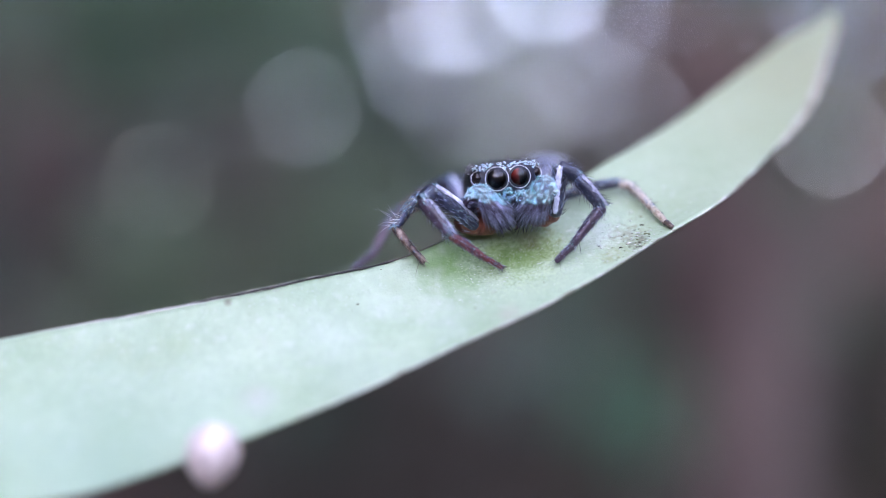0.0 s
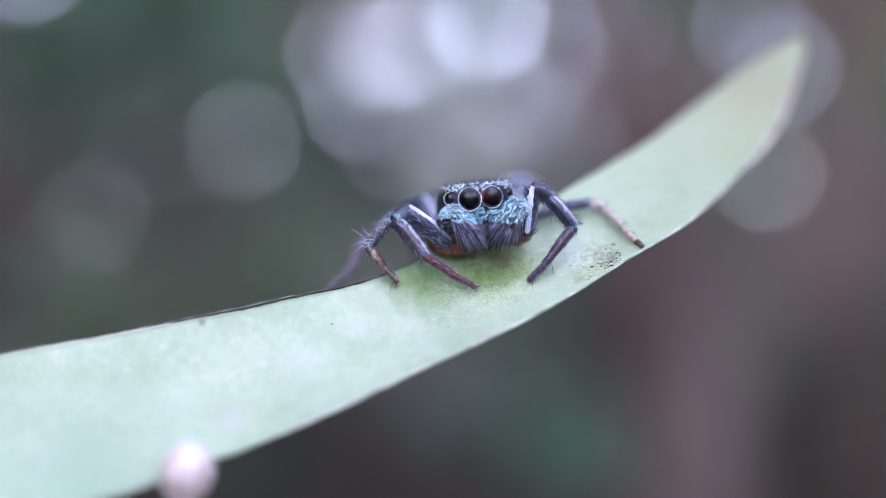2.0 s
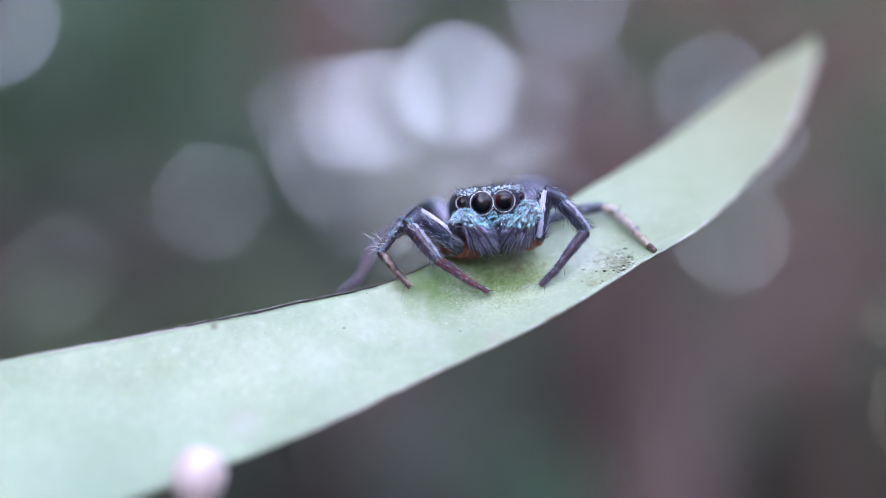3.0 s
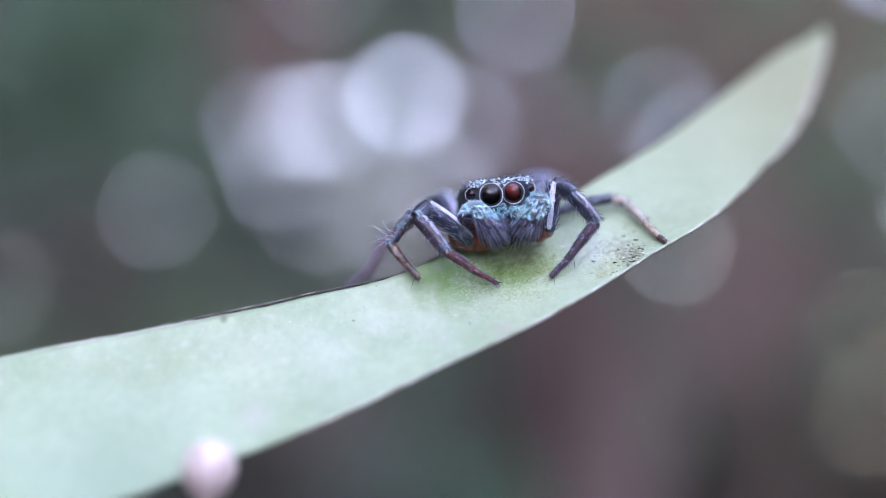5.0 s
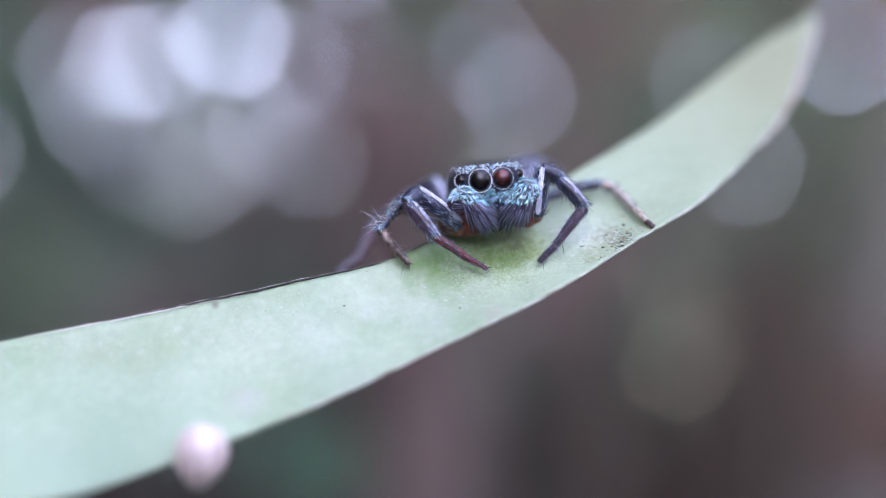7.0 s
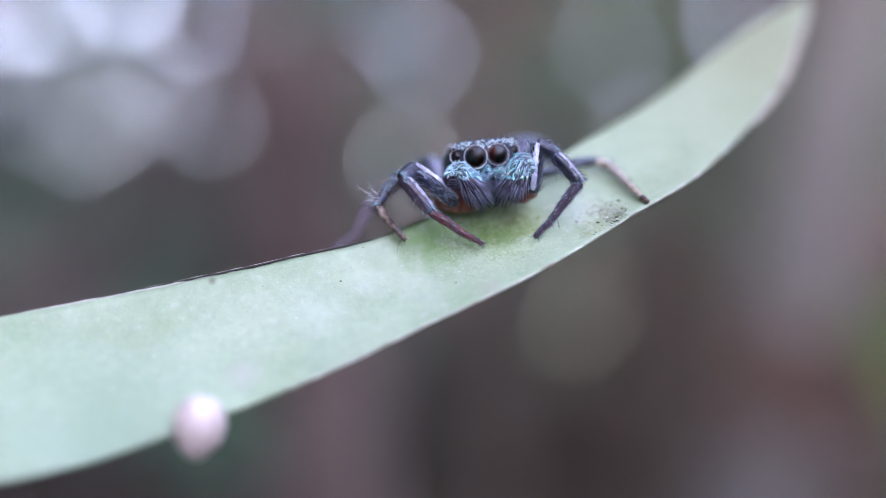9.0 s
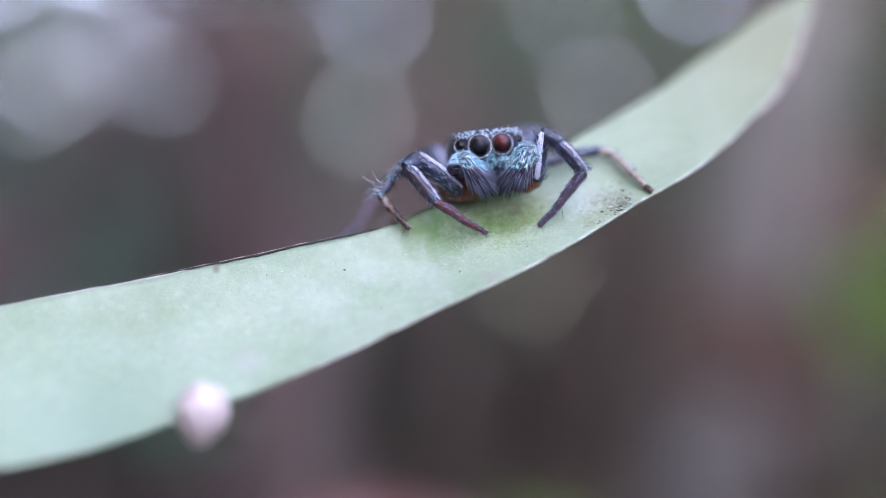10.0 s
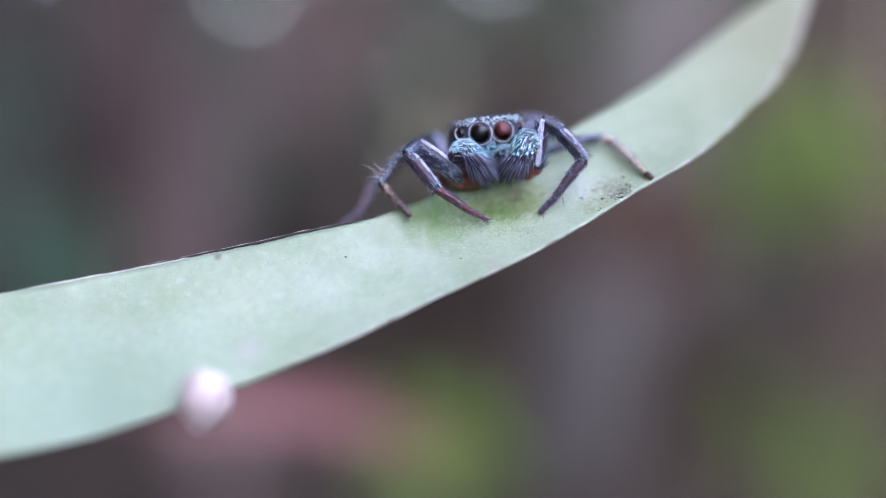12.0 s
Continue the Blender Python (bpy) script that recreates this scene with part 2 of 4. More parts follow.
HAIRDARK = paint("dark_hair", [(0.0, (0.012, 0.012, 0.018)), (1.0, (0.07, 0.065, 0.085))], 9000, rough=0.4, pick="piece")
HAIRGREY = paint("grey_lavender_hair", [(0.0, (0.010, 0.009, 0.018)), (0.44, (0.022, 0.019, 0.038)), (0.56, (0.230, 0.238, 0.360)), (1.0, (0.527, 0.616, 0.882))], 9000, rough=0.35, pick="piece", metal=0.2)
HAIRPALE = paint("pale_scale_hair", [(0.0, (0.66, 0.66, 0.70)), (0.5, (0.84, 0.84, 0.86)), (1.0, (0.94, 0.94, 0.95))], 9000, rough=0.35, pick="piece")
HAIRGOLD = paint("golden_hair", [(0.0, (0.05, 0.035, 0.03)), (0.6, (0.20, 0.14, 0.10)), (1.0, (0.55, 0.45, 0.36))], 9000, rough=0.35, pick="piece")
SCALES = paint("iridescent_scale", [(0.0, (0.05, 0.40, 0.48)), (0.18, (0.12, 0.76, 0.80)), (0.45, (0.36, 0.95, 0.94)), (0.60, (0.40, 0.60, 0.95)), (0.74, (0.56, 0.95, 0.96)), (1.0, (0.86, 0.97, 1.0))], 9000, rough=0.22, metal=0.8, pick="piece")
SCALESPALE = paint("silver_scale", [(0.0, (0.336, 0.600, 0.740)), (0.25, (0.504, 0.780, 0.900)), (0.45, (0.672, 0.910, 0.970)), (0.6, (0.781, 0.950, 0.990)), (1.0, (0.823, 0.980, 0.990))], 9000, rough=0.32, metal=0.45, pick="piece")
STRIPE = paint("lavender_white_scale", [(0.0, (0.443, 0.472, 0.610)), (0.6, (0.612, 0.653, 0.777)), (1.0, (0.725, 0.772, 0.870))], 9000, rough=0.35, pick="piece")
PALPSCALES = paint("bright_silver_scale", [(0.0, (0.128, 0.620, 0.740)), (0.3, (0.400, 0.840, 0.950)), (0.55, (0.656, 0.940, 1.000)), (1.0, (0.776, 0.980, 1.000))], 9000, rough=0.22, metal=0.75, pick="piece")
HINDSCALES = paint("slate_blue_scale", [(0.0, (0.14, 0.18, 0.30)), (0.5, (0.36, 0.45, 0.66)), (1.0, (0.62, 0.72, 0.90))], 9000, rough=0.3, metal=0.2, pick="piece")
LEGSCALES = paint("lavender_scale", [(0.0, (0.137, 0.240, 0.352)), (0.35, (0.352, 0.576, 0.858)), (0.6, (0.586, 0.864, 1.000)), (0.85, (0.841, 1.000, 1.000)), (1.0, (0.293, 1.000, 1.000))], 9000, rough=0.25, metal=0.6, pick="piece")
CORNEA, RETINA = clear_lens(), retina_surface()
EYEBLACK = paint("black_eye", [(0.3, (0.003, 0.003, 0.004)), (0.7, (0.012, 0.006, 0.008))], 6000, rough=0.05)
EYEBLACK.node_tree.nodes["Principled BSDF"].inputs["Specular IOR Level"].default_value = 0.3
AMBER = paint("amber_scale", [(0.0, (0.24, 0.13, 0.08)), (0.6, (0.48, 0.31, 0.21)), (1.0, (0.66, 0.50, 0.38))], 9000, rough=0.4, pick="piece")
TAN = paint("tan_cuticle", [(0.3, (0.20, 0.12, 0.08)), (0.6, (0.42, 0.29, 0.20)), (0.8, (0.55, 0.42, 0.31))], 5000, rough=0.45, bump=0.3, thin=0.2)
FANG = paint("fang", [(0.3, (0.02, 0.008, 0.006)), (0.7, (0.08, 0.03, 0.02))], 6000, rough=0.2, coat=0.5)


# ---- mesh helpers ----
class Shape:
    """Vertices and faces that grow piece by piece."""

    def __init__(self):
        self.v, self.f = [], []

    def add(self, verts, faces):
        k = len(self.v)
        self.v.extend(tuple(p) for p in verts)
        self.f.extend(tuple(i + k for i in f) for f in faces)
        return self


def part(name, shape, material, parent=None, label="", scale=MM, kind="", at=None):
    """Links a shape as one mesh object under a thing or under a part."""
    mesh = bpy.data.meshes.new(name)
    mesh.from_pydata([(x * scale, y * scale, z * scale) for x, y, z in shape.v], [], shape.f)
    mesh.polygons.foreach_set("use_smooth", [True] * len(mesh.polygons))
    mesh.materials.append(material)
    mesh.update()
    ob = new(name, mesh)
    ob.parent = parent
    if at is not None:
        ob.matrix_basis = at
    return tagged(ob, label=label, kind=kind)


def side_ways(axis):
    axis = axis.normalized()
    a = axis.cross(Vector((0, 0, 1)) if abs(axis.z) < 0.9 else Vector((1, 0, 0))).normalized()
    return a, axis.cross(a).normalized()


def spline(points, t):
    """A smooth curve through the points; t from 0 to 1."""
    k = max(0.0, min(0.99999, t)) * (len(points) - 1)
    i, f = int(k), k - int(k)
    p = [Vector(points[max(0, min(len(points) - 1, i + j))]) for j in (-1, 0, 1, 2)]
    return 0.5 * ((2 * p[1]) + (p[2] - p[0]) * f + (2 * p[0] - 5 * p[1] + 4 * p[2] - p[3]) * f * f + (3 * p[1] - p[0] - 3 * p[2] + p[3]) * f ** 3)


def tube(points, radius, steps=16, around=10, rounded=True):
    """A capped tube along a smooth curve; radius is a function of 0..1."""
    s = Shape()
    centres = [spline(points, i / steps) for i in range(steps + 1)]
    a = None
    for i, c in enumerate(centres):
        axis = centres[min(i + 1, steps)] - centres[max(i - 1, 0)]
        if a is None:
            a, b = side_ways(axis)
        else:
            axis.normalize()
            a = (a - axis * a.dot(axis)).normalized()
            b = axis.cross(a)
        r = radius(i / steps)
        for j in range(around):
            w = 2 * math.pi * j / around
            s.v.append(tuple(c + a * (r * math.cos(w)) + b * (r * math.sin(w))))
    for i in range(steps):
        for j in range(around):
            k = (j + 1) % around
            s.f.append((i * around + j, i * around + k, (i + 1) * around + k, (i + 1) * around + j))
    s.v += [tuple(centres[0]), tuple(centres[-1])]
    n = len(s.v)
    for j in range(around):
        k = (j + 1) % around
        s.f.append((n - 2, k, j))
        s.f.append((n - 1, steps * around + j, steps * around + k))
    return s


def limb_radius(r0, r1, swell=0.12):
    """Radius of a leg joint along its length: rounded at both ends, a little swollen."""
    def r(t):
        end = min(t, 1 - t) / 0.16
        cap = math.sqrt(max(0.0, 1 - (1 - min(1.0, end)) ** 2))
        return (r0 + (r1 - r0) * t) * (1 + swell * math.sin(math.pi * t)) * max(0.05, cap)
    return r


def ball(centre, radii, rows=14, around=20, turn=None, ripple=0.0):
    s = Shape()
    c = Vector(centre)
    for i in range(rows + 1):
        p = math.pi * i / rows
        for j in range(around):
            w = 2 * math.pi * j / around
            q = Vector((math.sin(p) * math.cos(w), math.sin(p) * math.sin(w), math.cos(p)))
            q *= 1 + ripple * noise.noise(q * 2.3 + c)
            q = Vector((q.x * radii[0], q.y * radii[1], q.z * radii[2]))
            if turn:
                q = turn @ q
            s.v.append(tuple(c + q))
    for i in range(rows):
        for j in range(around):
            k = (j + 1) % around
            s.f.append((i * around + j, (i + 1) * around + j, (i + 1) * around + k, i * around + k))
    return s


def hair(s, base, way, length, width, droop=0.0, side=None):
    """A thin tapering bristle, bent a little towards side."""
    a, b = side_ways(way)
    way = way.normalized()
    bend = (side or Vector((0, 0, -1))) * droop * length
    rings = ((0.0, 1.0), (0.5, 0.75))
    verts = []
    for t, w in rings:
        c = base + way * (length * t) + bend * (t * t)
        for j in range(3):
            g = 2.094 * j
            verts.append(c + (a * math.cos(g) + b * math.sin(g)) * (width * w))
    verts.append(base + way * length + bend)
    s.add(verts, [(0, 1, 4, 3), (1, 2, 5, 4), (2, 0, 3, 5), (3, 4, 6), (4, 5, 6), (5, 3, 6)])


def scale_piece(s, base, normal, way, length, width, rise=0.28, ridge=0.5):
    """A flat pointed scale that lies on a surface, its tip lifted."""
    normal = normal.normalized()
    way = (way - normal * way.dot(normal))
    if way.length < 1e-6:
        way = side_ways(normal)[0]
    way.normalize()
    side = normal.cross(way)
    lift = normal * (length * rise)
    mid = base + way * (length * 0.5) + lift * 0.5
    s.add([base, mid + side * width, base + way * length + lift, mid - side * width, mid + normal * width * ridge, mid - normal * width * 0.25],
          [(0, 1, 4), (1, 2, 4), (2, 3, 4), (3, 0, 4), (1, 0, 5), (2, 1, 5), (3, 2, 5), (0, 3, 5)])


def scatter(shape, count, rng):
    """Random places on a shape, with the outward normal there."""
    v = np.array(shape.v)
    tri = []
    for f in shape.f:
        for i in range(1, len(f) - 1):
            tri.append((f[0], f[i], f[i + 1]))
    tri = np.array(tri)
    cross = np.cross(v[tri[:, 1]] - v[tri[:, 0]], v[tri[:, 2]] - v[tri[:, 0]])
    area = np.linalg.norm(cross, axis=1)
    ok = area > 1e-12
    tri, cross, area = tri[ok], cross[ok], area[ok]
    pick = rng.choice(len(tri), size=count, p=area / area.sum())
    out = []
    for k in pick:
        a, b = sorted((rng.random(), rng.random()))
        p = v[tri[k, 0]] * a + v[tri[k, 1]] * (b - a) + v[tri[k, 2]] * (1 - b)
        out.append((Vector(p), Vector(cross[k] / area[k])))
    return out


# ---- the woods behind ----
LITTER = paint("leaf_litter", [(0.3, (0.031, 0.025, 0.019)), (0.5, (0.070, 0.054, 0.038)), (0.7, (0.126, 0.094, 0.066))], 9, rough=0.9, bump=0.8, fine=(51.600, 0.516, 1.092))
WALL = paint("far_woods", [(0.30, (0.015, 0.014, 0.013)), (0.40, (0.039, 0.067, 0.047)), (0.47, (0.107, 0.167, 0.115)), (0.53, (0.051, 0.048, 0.042)), (0.61, (0.190, 0.131, 0.118)), (0.72, (0.047, 0.037, 0.033))], 1.5, rough=0.9, bump=0.4, fine=(7.740, 0.516, 1.092))
BARKPINK = paint("pink_grey_bark", [(0.36, (0.082, 0.059, 0.052)), (0.5, (0.197, 0.145, 0.128)), (0.64, (0.295, 0.220, 0.197))], 5, rough=0.85, bump=0.7, fine=(70, 0.7, 1.2), stretch=(1, 1, 0.3))
BARKMAUVE = paint("mauve_bark", [(0.36, (0.029, 0.018, 0.016)), (0.5, (0.104, 0.065, 0.056)), (0.64, (0.172, 0.108, 0.096))], 5, rough=0.85, bump=0.7, fine=(60, 0.7, 1.2), stretch=(1, 1, 0.3))
BARKPALE = paint("pale_bark", [(0.3, (0.119, 0.116, 0.105)), (0.7, (0.185, 0.181, 0.166))], 12, rough=0.8, bump=0.7, fine=(60, 0.7, 1.2), stretch=(1, 1, 0.3))
GREEN = paint("green_foliage", [(0.0, (0.080, 0.169, 0.102)), (1.0, (0.166, 0.288, 0.193))], 30, rough=0.5, pick="piece", thin=0.3)
OLIVE = paint("olive_foliage", [(0.0, (0.118, 0.175, 0.105)), (1.0, (0.221, 0.294, 0.193))], 30, rough=0.5, pick="piece", thin=0.3)
TEAL = paint("blue_green_foliage", [(0.0, (0.082, 0.171, 0.126)), (1.0, (0.158, 0.279, 0.211))], 30, rough=0.5, pick="piece", thin=0.3)
EMERALD = paint("emerald_foliage", [(0.0, (0.048, 0.160, 0.096)), (1.0, (0.096, 0.249, 0.155))], 30, rough=0.5, pick="piece", thin=0.3)
FRESH = paint("fresh_green_foliage", [(0.0, (0.159, 0.320, 0.068)), (1.0, (0.275, 0.468, 0.122))], 30, rough=0.5, pick="piece", thin=0.35)
RUST = paint("rust_dead_leaves", [(0.0, (0.103, 0.046, 0.027)), (1.0, (0.177, 0.086, 0.054))], 30, rough=0.7, pick="piece", thin=0.2)
REDLEAF = paint("red_leaf_blade", [(0.3, (0.179, 0.068, 0.058)), (0.7, (0.274, 0.106, 0.089))], 30, rough=0.5, bump=0.3, fine=(200, 0.85, 1.1), thin=0.2)
DARKFILL = paint("dark_fill", [(0.3, (0.034, 0.028, 0.021)), (0.7, (0.081, 0.065, 0.050))], 14, rough=0.8, bump=0.7, fine=(70, 0.7, 1.2), stretch=(1, 1, 0.3))
STEM = paint("stem_bark", [(0.3, (0.06, 0.05, 0.04)), (0.7, (0.14, 0.11, 0.09))], 40, rough=0.8, bump=0.5)
GROUND = -0.9
RAD = 5.0


def along(az, el, d):
    """A place d metres from the spider, az degrees to the right of the first heading and el degrees up."""
    a, e = radians(az), radians(el)
    return Vector((math.sin(a) * math.cos(e), math.cos(a) * math.cos(e), math.sin(e))) * d


# openings between the trees: degrees right, degrees up, half-width in degrees
GAPS = [
    (5.14, 12.58, 0.44),
    (1.53, 11.35, 0.33),
    (0.64, 6.82, 0.13),
    (4.31, 6.61, 0.16),
    (9.00, 6.90, 0.15),
    (-6.78, 6.81, 0.15),
    (0.90, 17.47, 0.16),
    (10.65, 16.43, 0.25),
    (16.30, 10.93, 0.09),
    (28.12, 17.93, 0.34),
    (28.28, 10.43, 0.14),
    (27.57, -1.61, 0.10),
    (18.30, 5.15, 0.15),
    (6.16, 18.02, 0.08),
    (33.31, 0.94, 0.10),
    (29.90, 6.40, 0.17),
    (34.45, 11.36, 0.22),
    (10.32, 14.32, 0.12),
    (3.11, 5.78, 0.13),
    (6.81, 8.27, 0.19),
    (-1.10, 8.80, 0.23),
    (26.75, -2.85, 0.13),
    (-2.03, 10.85, 0.31),
    (3.18, 7.37, 0.13),
    (5.49, 9.35, 0.18),
    (-20.79, 4.37, 0.18),
    (-20.67, 1.82, 0.10),
    (-19.10, -3.08, 0.10),
    (17.67, 11.86, 0.17),
    (0.14, 11.19, 0.31),
    (-16.63, 14.42, 0.29),
    (-16.07, 10.82, 0.10),
    (-11.21, 6.12, 0.14),
    (-13.70, 3.17, 0.09),
    (11.30, 11.92, 0.12),
    (8.06, 11.36, 0.22),
    (19.13, 10.06, 0.18),
    (40.02, 9.28, 0.29),
    (37.52, 3.17, 0.14),
    (14.98, 10.54, 0.09),
    (26.61, 1.20, 0.08),
]
# openings cut in the added dome to shape the sky light: direction and half-width in degrees
OPENINGS = [(Vector((0.36, -0.27, 0.89)), 39), (Vector((0.0, -0.80, 0.60)), 28)]


def woods():
    s = Shape()
    az0, az1, el0, el1 = -30, 60, -14, 28

    def sheet(az_low, el_low, step, across, up, cut):
        """Squares of the backdrop; cut leaves out those that lie in a gap."""
        el, az = np.meshgrid(np.radians(el_low + step * np.arange(up + 1)), np.radians(az_low + step * np.arange(across + 1)), indexing="ij")
        first = len(s.v)
        s.v += (RAD * np.stack([np.sin(az) * np.cos(el), np.cos(az) * np.cos(el), np.sin(el)], axis=-1)).reshape(-1, 3).tolist()
        el, az = np.meshgrid(el_low + step * (np.arange(up) + 0.5), az_low + step * (np.arange(across) + 0.5), indexing="ij")
        closed = ~cut(az, el)
        k = first + (np.arange(up)[:, None] * (across + 1) + np.arange(across)[None, :])[closed]
        s.f += np.stack([k, k + 1, k + across + 2, k + across + 1], axis=-1).tolist()
        return az[~closed], el[~closed]

    def near_gap(az, el):
        return np.any([np.hypot(az - a, el - e) < 1.5 * r + 0.4 for a, e, r in GAPS], axis=0)

    def in_gap(az, el):
        cut = np.zeros(az.shape, bool)
        for k, (a, e, r) in enumerate(GAPS):
            w = np.arctan2(el - e, az - a)
            cut |= np.hypot(az - a, el - e) < r * (1 + 0.25 * np.sin(3 * w + k) + 0.15 * np.sin(5 * w + 2 * k))
        return cut

    for a, e in zip(*sheet(az0, el0, 0.5, 2 * (az1 - az0), 2 * (el1 - el0), near_gap)):
        sheet(a - 0.25, e - 0.25, 0.05, 10, 10, in_gap)
    tagged(part("backdrop", s, WALL, scale=1.0), "dim out-of-focus woods with bright sky gaps between leaves", "woods", kind="structure")
    # unseen dome added out of view; it blocks sky light except at OPENINGS
    s = Shape()
    step = 3
    for el in range(-14, 91, step):
        for az in range(-180, 180, step):
            c = along(az + step / 2, min(89.5, el + step / 2), 1)
            if az0 <= az < az1 and el0 <= el < el1:
                continue
            if any(c.angle(way) < radians(half) for way, half in OPENINGS) and noise.noise(c * 7.0) > -0.08:
                continue
            k = len(s.v)
            s.v += [tuple(along(az + a, min(90, el + e), RAD)) for a, e in ((0, 0), (step, 0), (step, step), (0, step))]
            s.f.append((k, k + 1, k + 2, k + 3))
    tagged(part("shade_dome", s, WALL, scale=1.0), "unseen dome added round the scene to limit the sky light", "woods", kind="structure")
    s = Shape()
    rings, around = [0.0, 0.5, 1, 1.5, 2, 2.5, 3, 3.5, 4, 4.5, 5, 6, 8, 12, 30, 120, 600], 64
    for r in rings:
        for j in range(around):
            w = 2 * math.pi * j / around
            x, y = r * math.cos(w), r * math.sin(w)
            s.v.append((x, y, GROUND + (0.05 * noise.noise((x * 1.3, y * 1.3, 0)) if r < 20 else 0) - 0.12 * max(0, r - 8)))
    for i in range(len(rings) - 1):
        for j in range(around):
            k = (j + 1) % around
            s.f.append((i * around + j, (i + 1) * around + j, (i + 1) * around + k, i * around + k))
    tagged(part("ground", s, LITTER, scale=1.0), "dark brown forest floor of leaf litter", "ground", kind="structure")


def tree(az, d, lean, width, bark, label, tall=2.7):
    """A bare trunk that rises from the litter past the shade dome's edge; lean in degrees to the right."""
    foot = along(az, 0, d)
    right = Vector((math.cos(radians(az)), -math.sin(radians(az)), 0))
    thing = tagged(new("tree"), label, "tree", "trees of the woods")
    thing.location = (foot.x, foot.y, GROUND)
    k = math.tan(radians(lean))
    pts = [(right * (k * h + 0.03 * math.sin(h * 2.1 + az)) + Vector((0, 0, h))) for h in (-0.1, 0.15 * tall, 0.33 * tall, 0.55 * tall, 0.78 * tall, tall)]
    trunk = tube(pts, lambda t: width * 0.5 * (1.25 - 0.45 * t + 0.5 * max(0, 0.12 - t)) * (1 + 0.22 * noise.noise((t * 5 * tall, az, 0.5))), 40, 18)
    part("trunk", trunk, bark, thing, scale=1.0)
    for h, side in ((0.7 * tall, 1), (0.85 * tall, -1)) if tall > 2 else ((0.8 * tall, 1),):
        p = spline(pts, (h + 0.1) / (tall + 0.1))
        part("limb", tube([p, p + right * side * 0.09 * tall + Vector((0, 0, 0.09 * tall)), p + right * side * 0.2 * tall + Vector((0, 0, 0.16 * tall))], lambda t: width * 0.2 * (1 - 0.7 * t), 10, 8), bark, thing, scale=1.0)


def shrub(az, el, d, size, leaf, count, material, label, seed, name="shrub"):
    """A bushy crown of separate leaves on thin stems that stand in the litter."""
    rng = np.random.default_rng(seed)
    c = along(az, el, d)
    thing = tagged(new(name), label, "plant", "understorey shrubs")
    thing.location = (c.x, c.y, GROUND)
    c = Vector((0, 0, c.z - GROUND))
    for g in range(3):
        w = g * 2.1 + seed
        off = Vector((math.cos(w), math.sin(w), 0)) * size * 0.45
        part("stem", tube([(0.02 * math.cos(w), 0.02 * math.sin(w), -0.03), c * 0.5 + off * 0.3, c + off], lambda t: 0.008 * (1 - 0.6 * t), 10, 6), STEM, thing, scale=1.0)
    s = Shape()
    for _ in range(count):
        q = Vector(rng.normal(size=3))
        q = q.normalized() * size * rng.random() ** 0.45
        q.z *= 0.85
        base = c + q
        way = (q.normalized() + Vector(rng.normal(size=3)) * 0.6).normalized()
        up = (Vector((0, 0, 1)) + Vector(rng.normal(size=3)) * 1.1).normalized()
        side = way.cross(up).normalized()
        up = side.cross(way)
        n = leaf * rng.uniform(0.7, 1.3)
        rows = [(0, 0.03), (0.3, 0.2), (0.6, 0.22), (1.0, 0.01)]
        verts = []
        for t, w in rows:
            drop = up * (-0.25 * n * t * t)
            mid = base + way * n * t + drop
            verts += [mid - side * n * w + up * n * w * 0.3, mid, mid + side * n * w + up * n * w * 0.3]
        faces = []
        for i in range(3):
            faces += [(3 * i, 3 * i + 1, 3 * i + 4, 3 * i + 3), (3 * i + 1, 3 * i + 2, 3 * i + 5, 3 * i + 4)]
        s.add(verts, faces)
    part("foliage", s, material, thing, scale=1.0, kind="stuff")


def red_leaf():
    """A broad reddish blade that arches low behind the leaf, on its stalk."""
    thing = tagged(new("broad_leaf_plant"), "broad dull-red leaf arching on a thin stalk, out of focus", "plant")
    c = Vector((0.036, 0.072, -0.027))
    k0 = 0.0285
    thing.location = (c.x, c.y, GROUND)
    c = Vector((0, 0, c.z - GROUND))
    s = Shape()
    n, w = 18, 8
    for i in range(n + 1):
        t = i / n
        half = 0.20 * math.sin(math.pi * min(1, t * 0.93 + 0.04)) ** 0.8
        for j in range(w + 1):
            k = 2 * j / w - 1
            s.v.append((c.x + k0 * (t - 0.45), c.y + k0 * half * k * 0.7, c.z + k0 * (0.08 * math.sin(math.pi * t * 0.9 + 0.35) - 0.05 * k * k + half * k * 0.3 - 0.22 * t * t)))
    for i in range(n):
        for j in range(w):
            k = i * (w + 1) + j
            s.f.append((k, k + 1, k + w + 2, k + w + 1))
    part("blade", s, REDLEAF, thing, scale=1.0)
    part("stalk", tube([(0.02, 0.03, -0.02), (0.0, 0.06, 0.35), (-0.03, 0.05, c.z * 0.9), (c.x - k0 * 0.44, c.y, c.z + k0 * 0.03)], lambda t: 0.0025 * (1 - 0.6 * t), 20, 6), STEM, thing, scale=1.0)


woods()
red_leaf()
# four stump shapes added only to darken the lower background
tree(22.1, 4.30, 4, 0.35, DARKFILL, "dark stump shape added to deepen the background, out of focus", 0.85)
tree(6.7, 4.40, 2, 0.55, DARKFILL, "dark stump shape added to deepen the background, out of focus", 0.62)
tree(31.2, 4.40, -2, 0.50, DARKFILL, "dark stump shape added to deepen the background, out of focus", 1.10)
tree(-0.7, 4.40, -3, 0.42, DARKFILL, "dark stump shape added to deepen the background, out of focus", 0.55)
shrub(-9.7, 11.0, 3.60, 0.327, 0.120, 50, GREEN, "sparse dark green forest shrub, out of focus", 21)
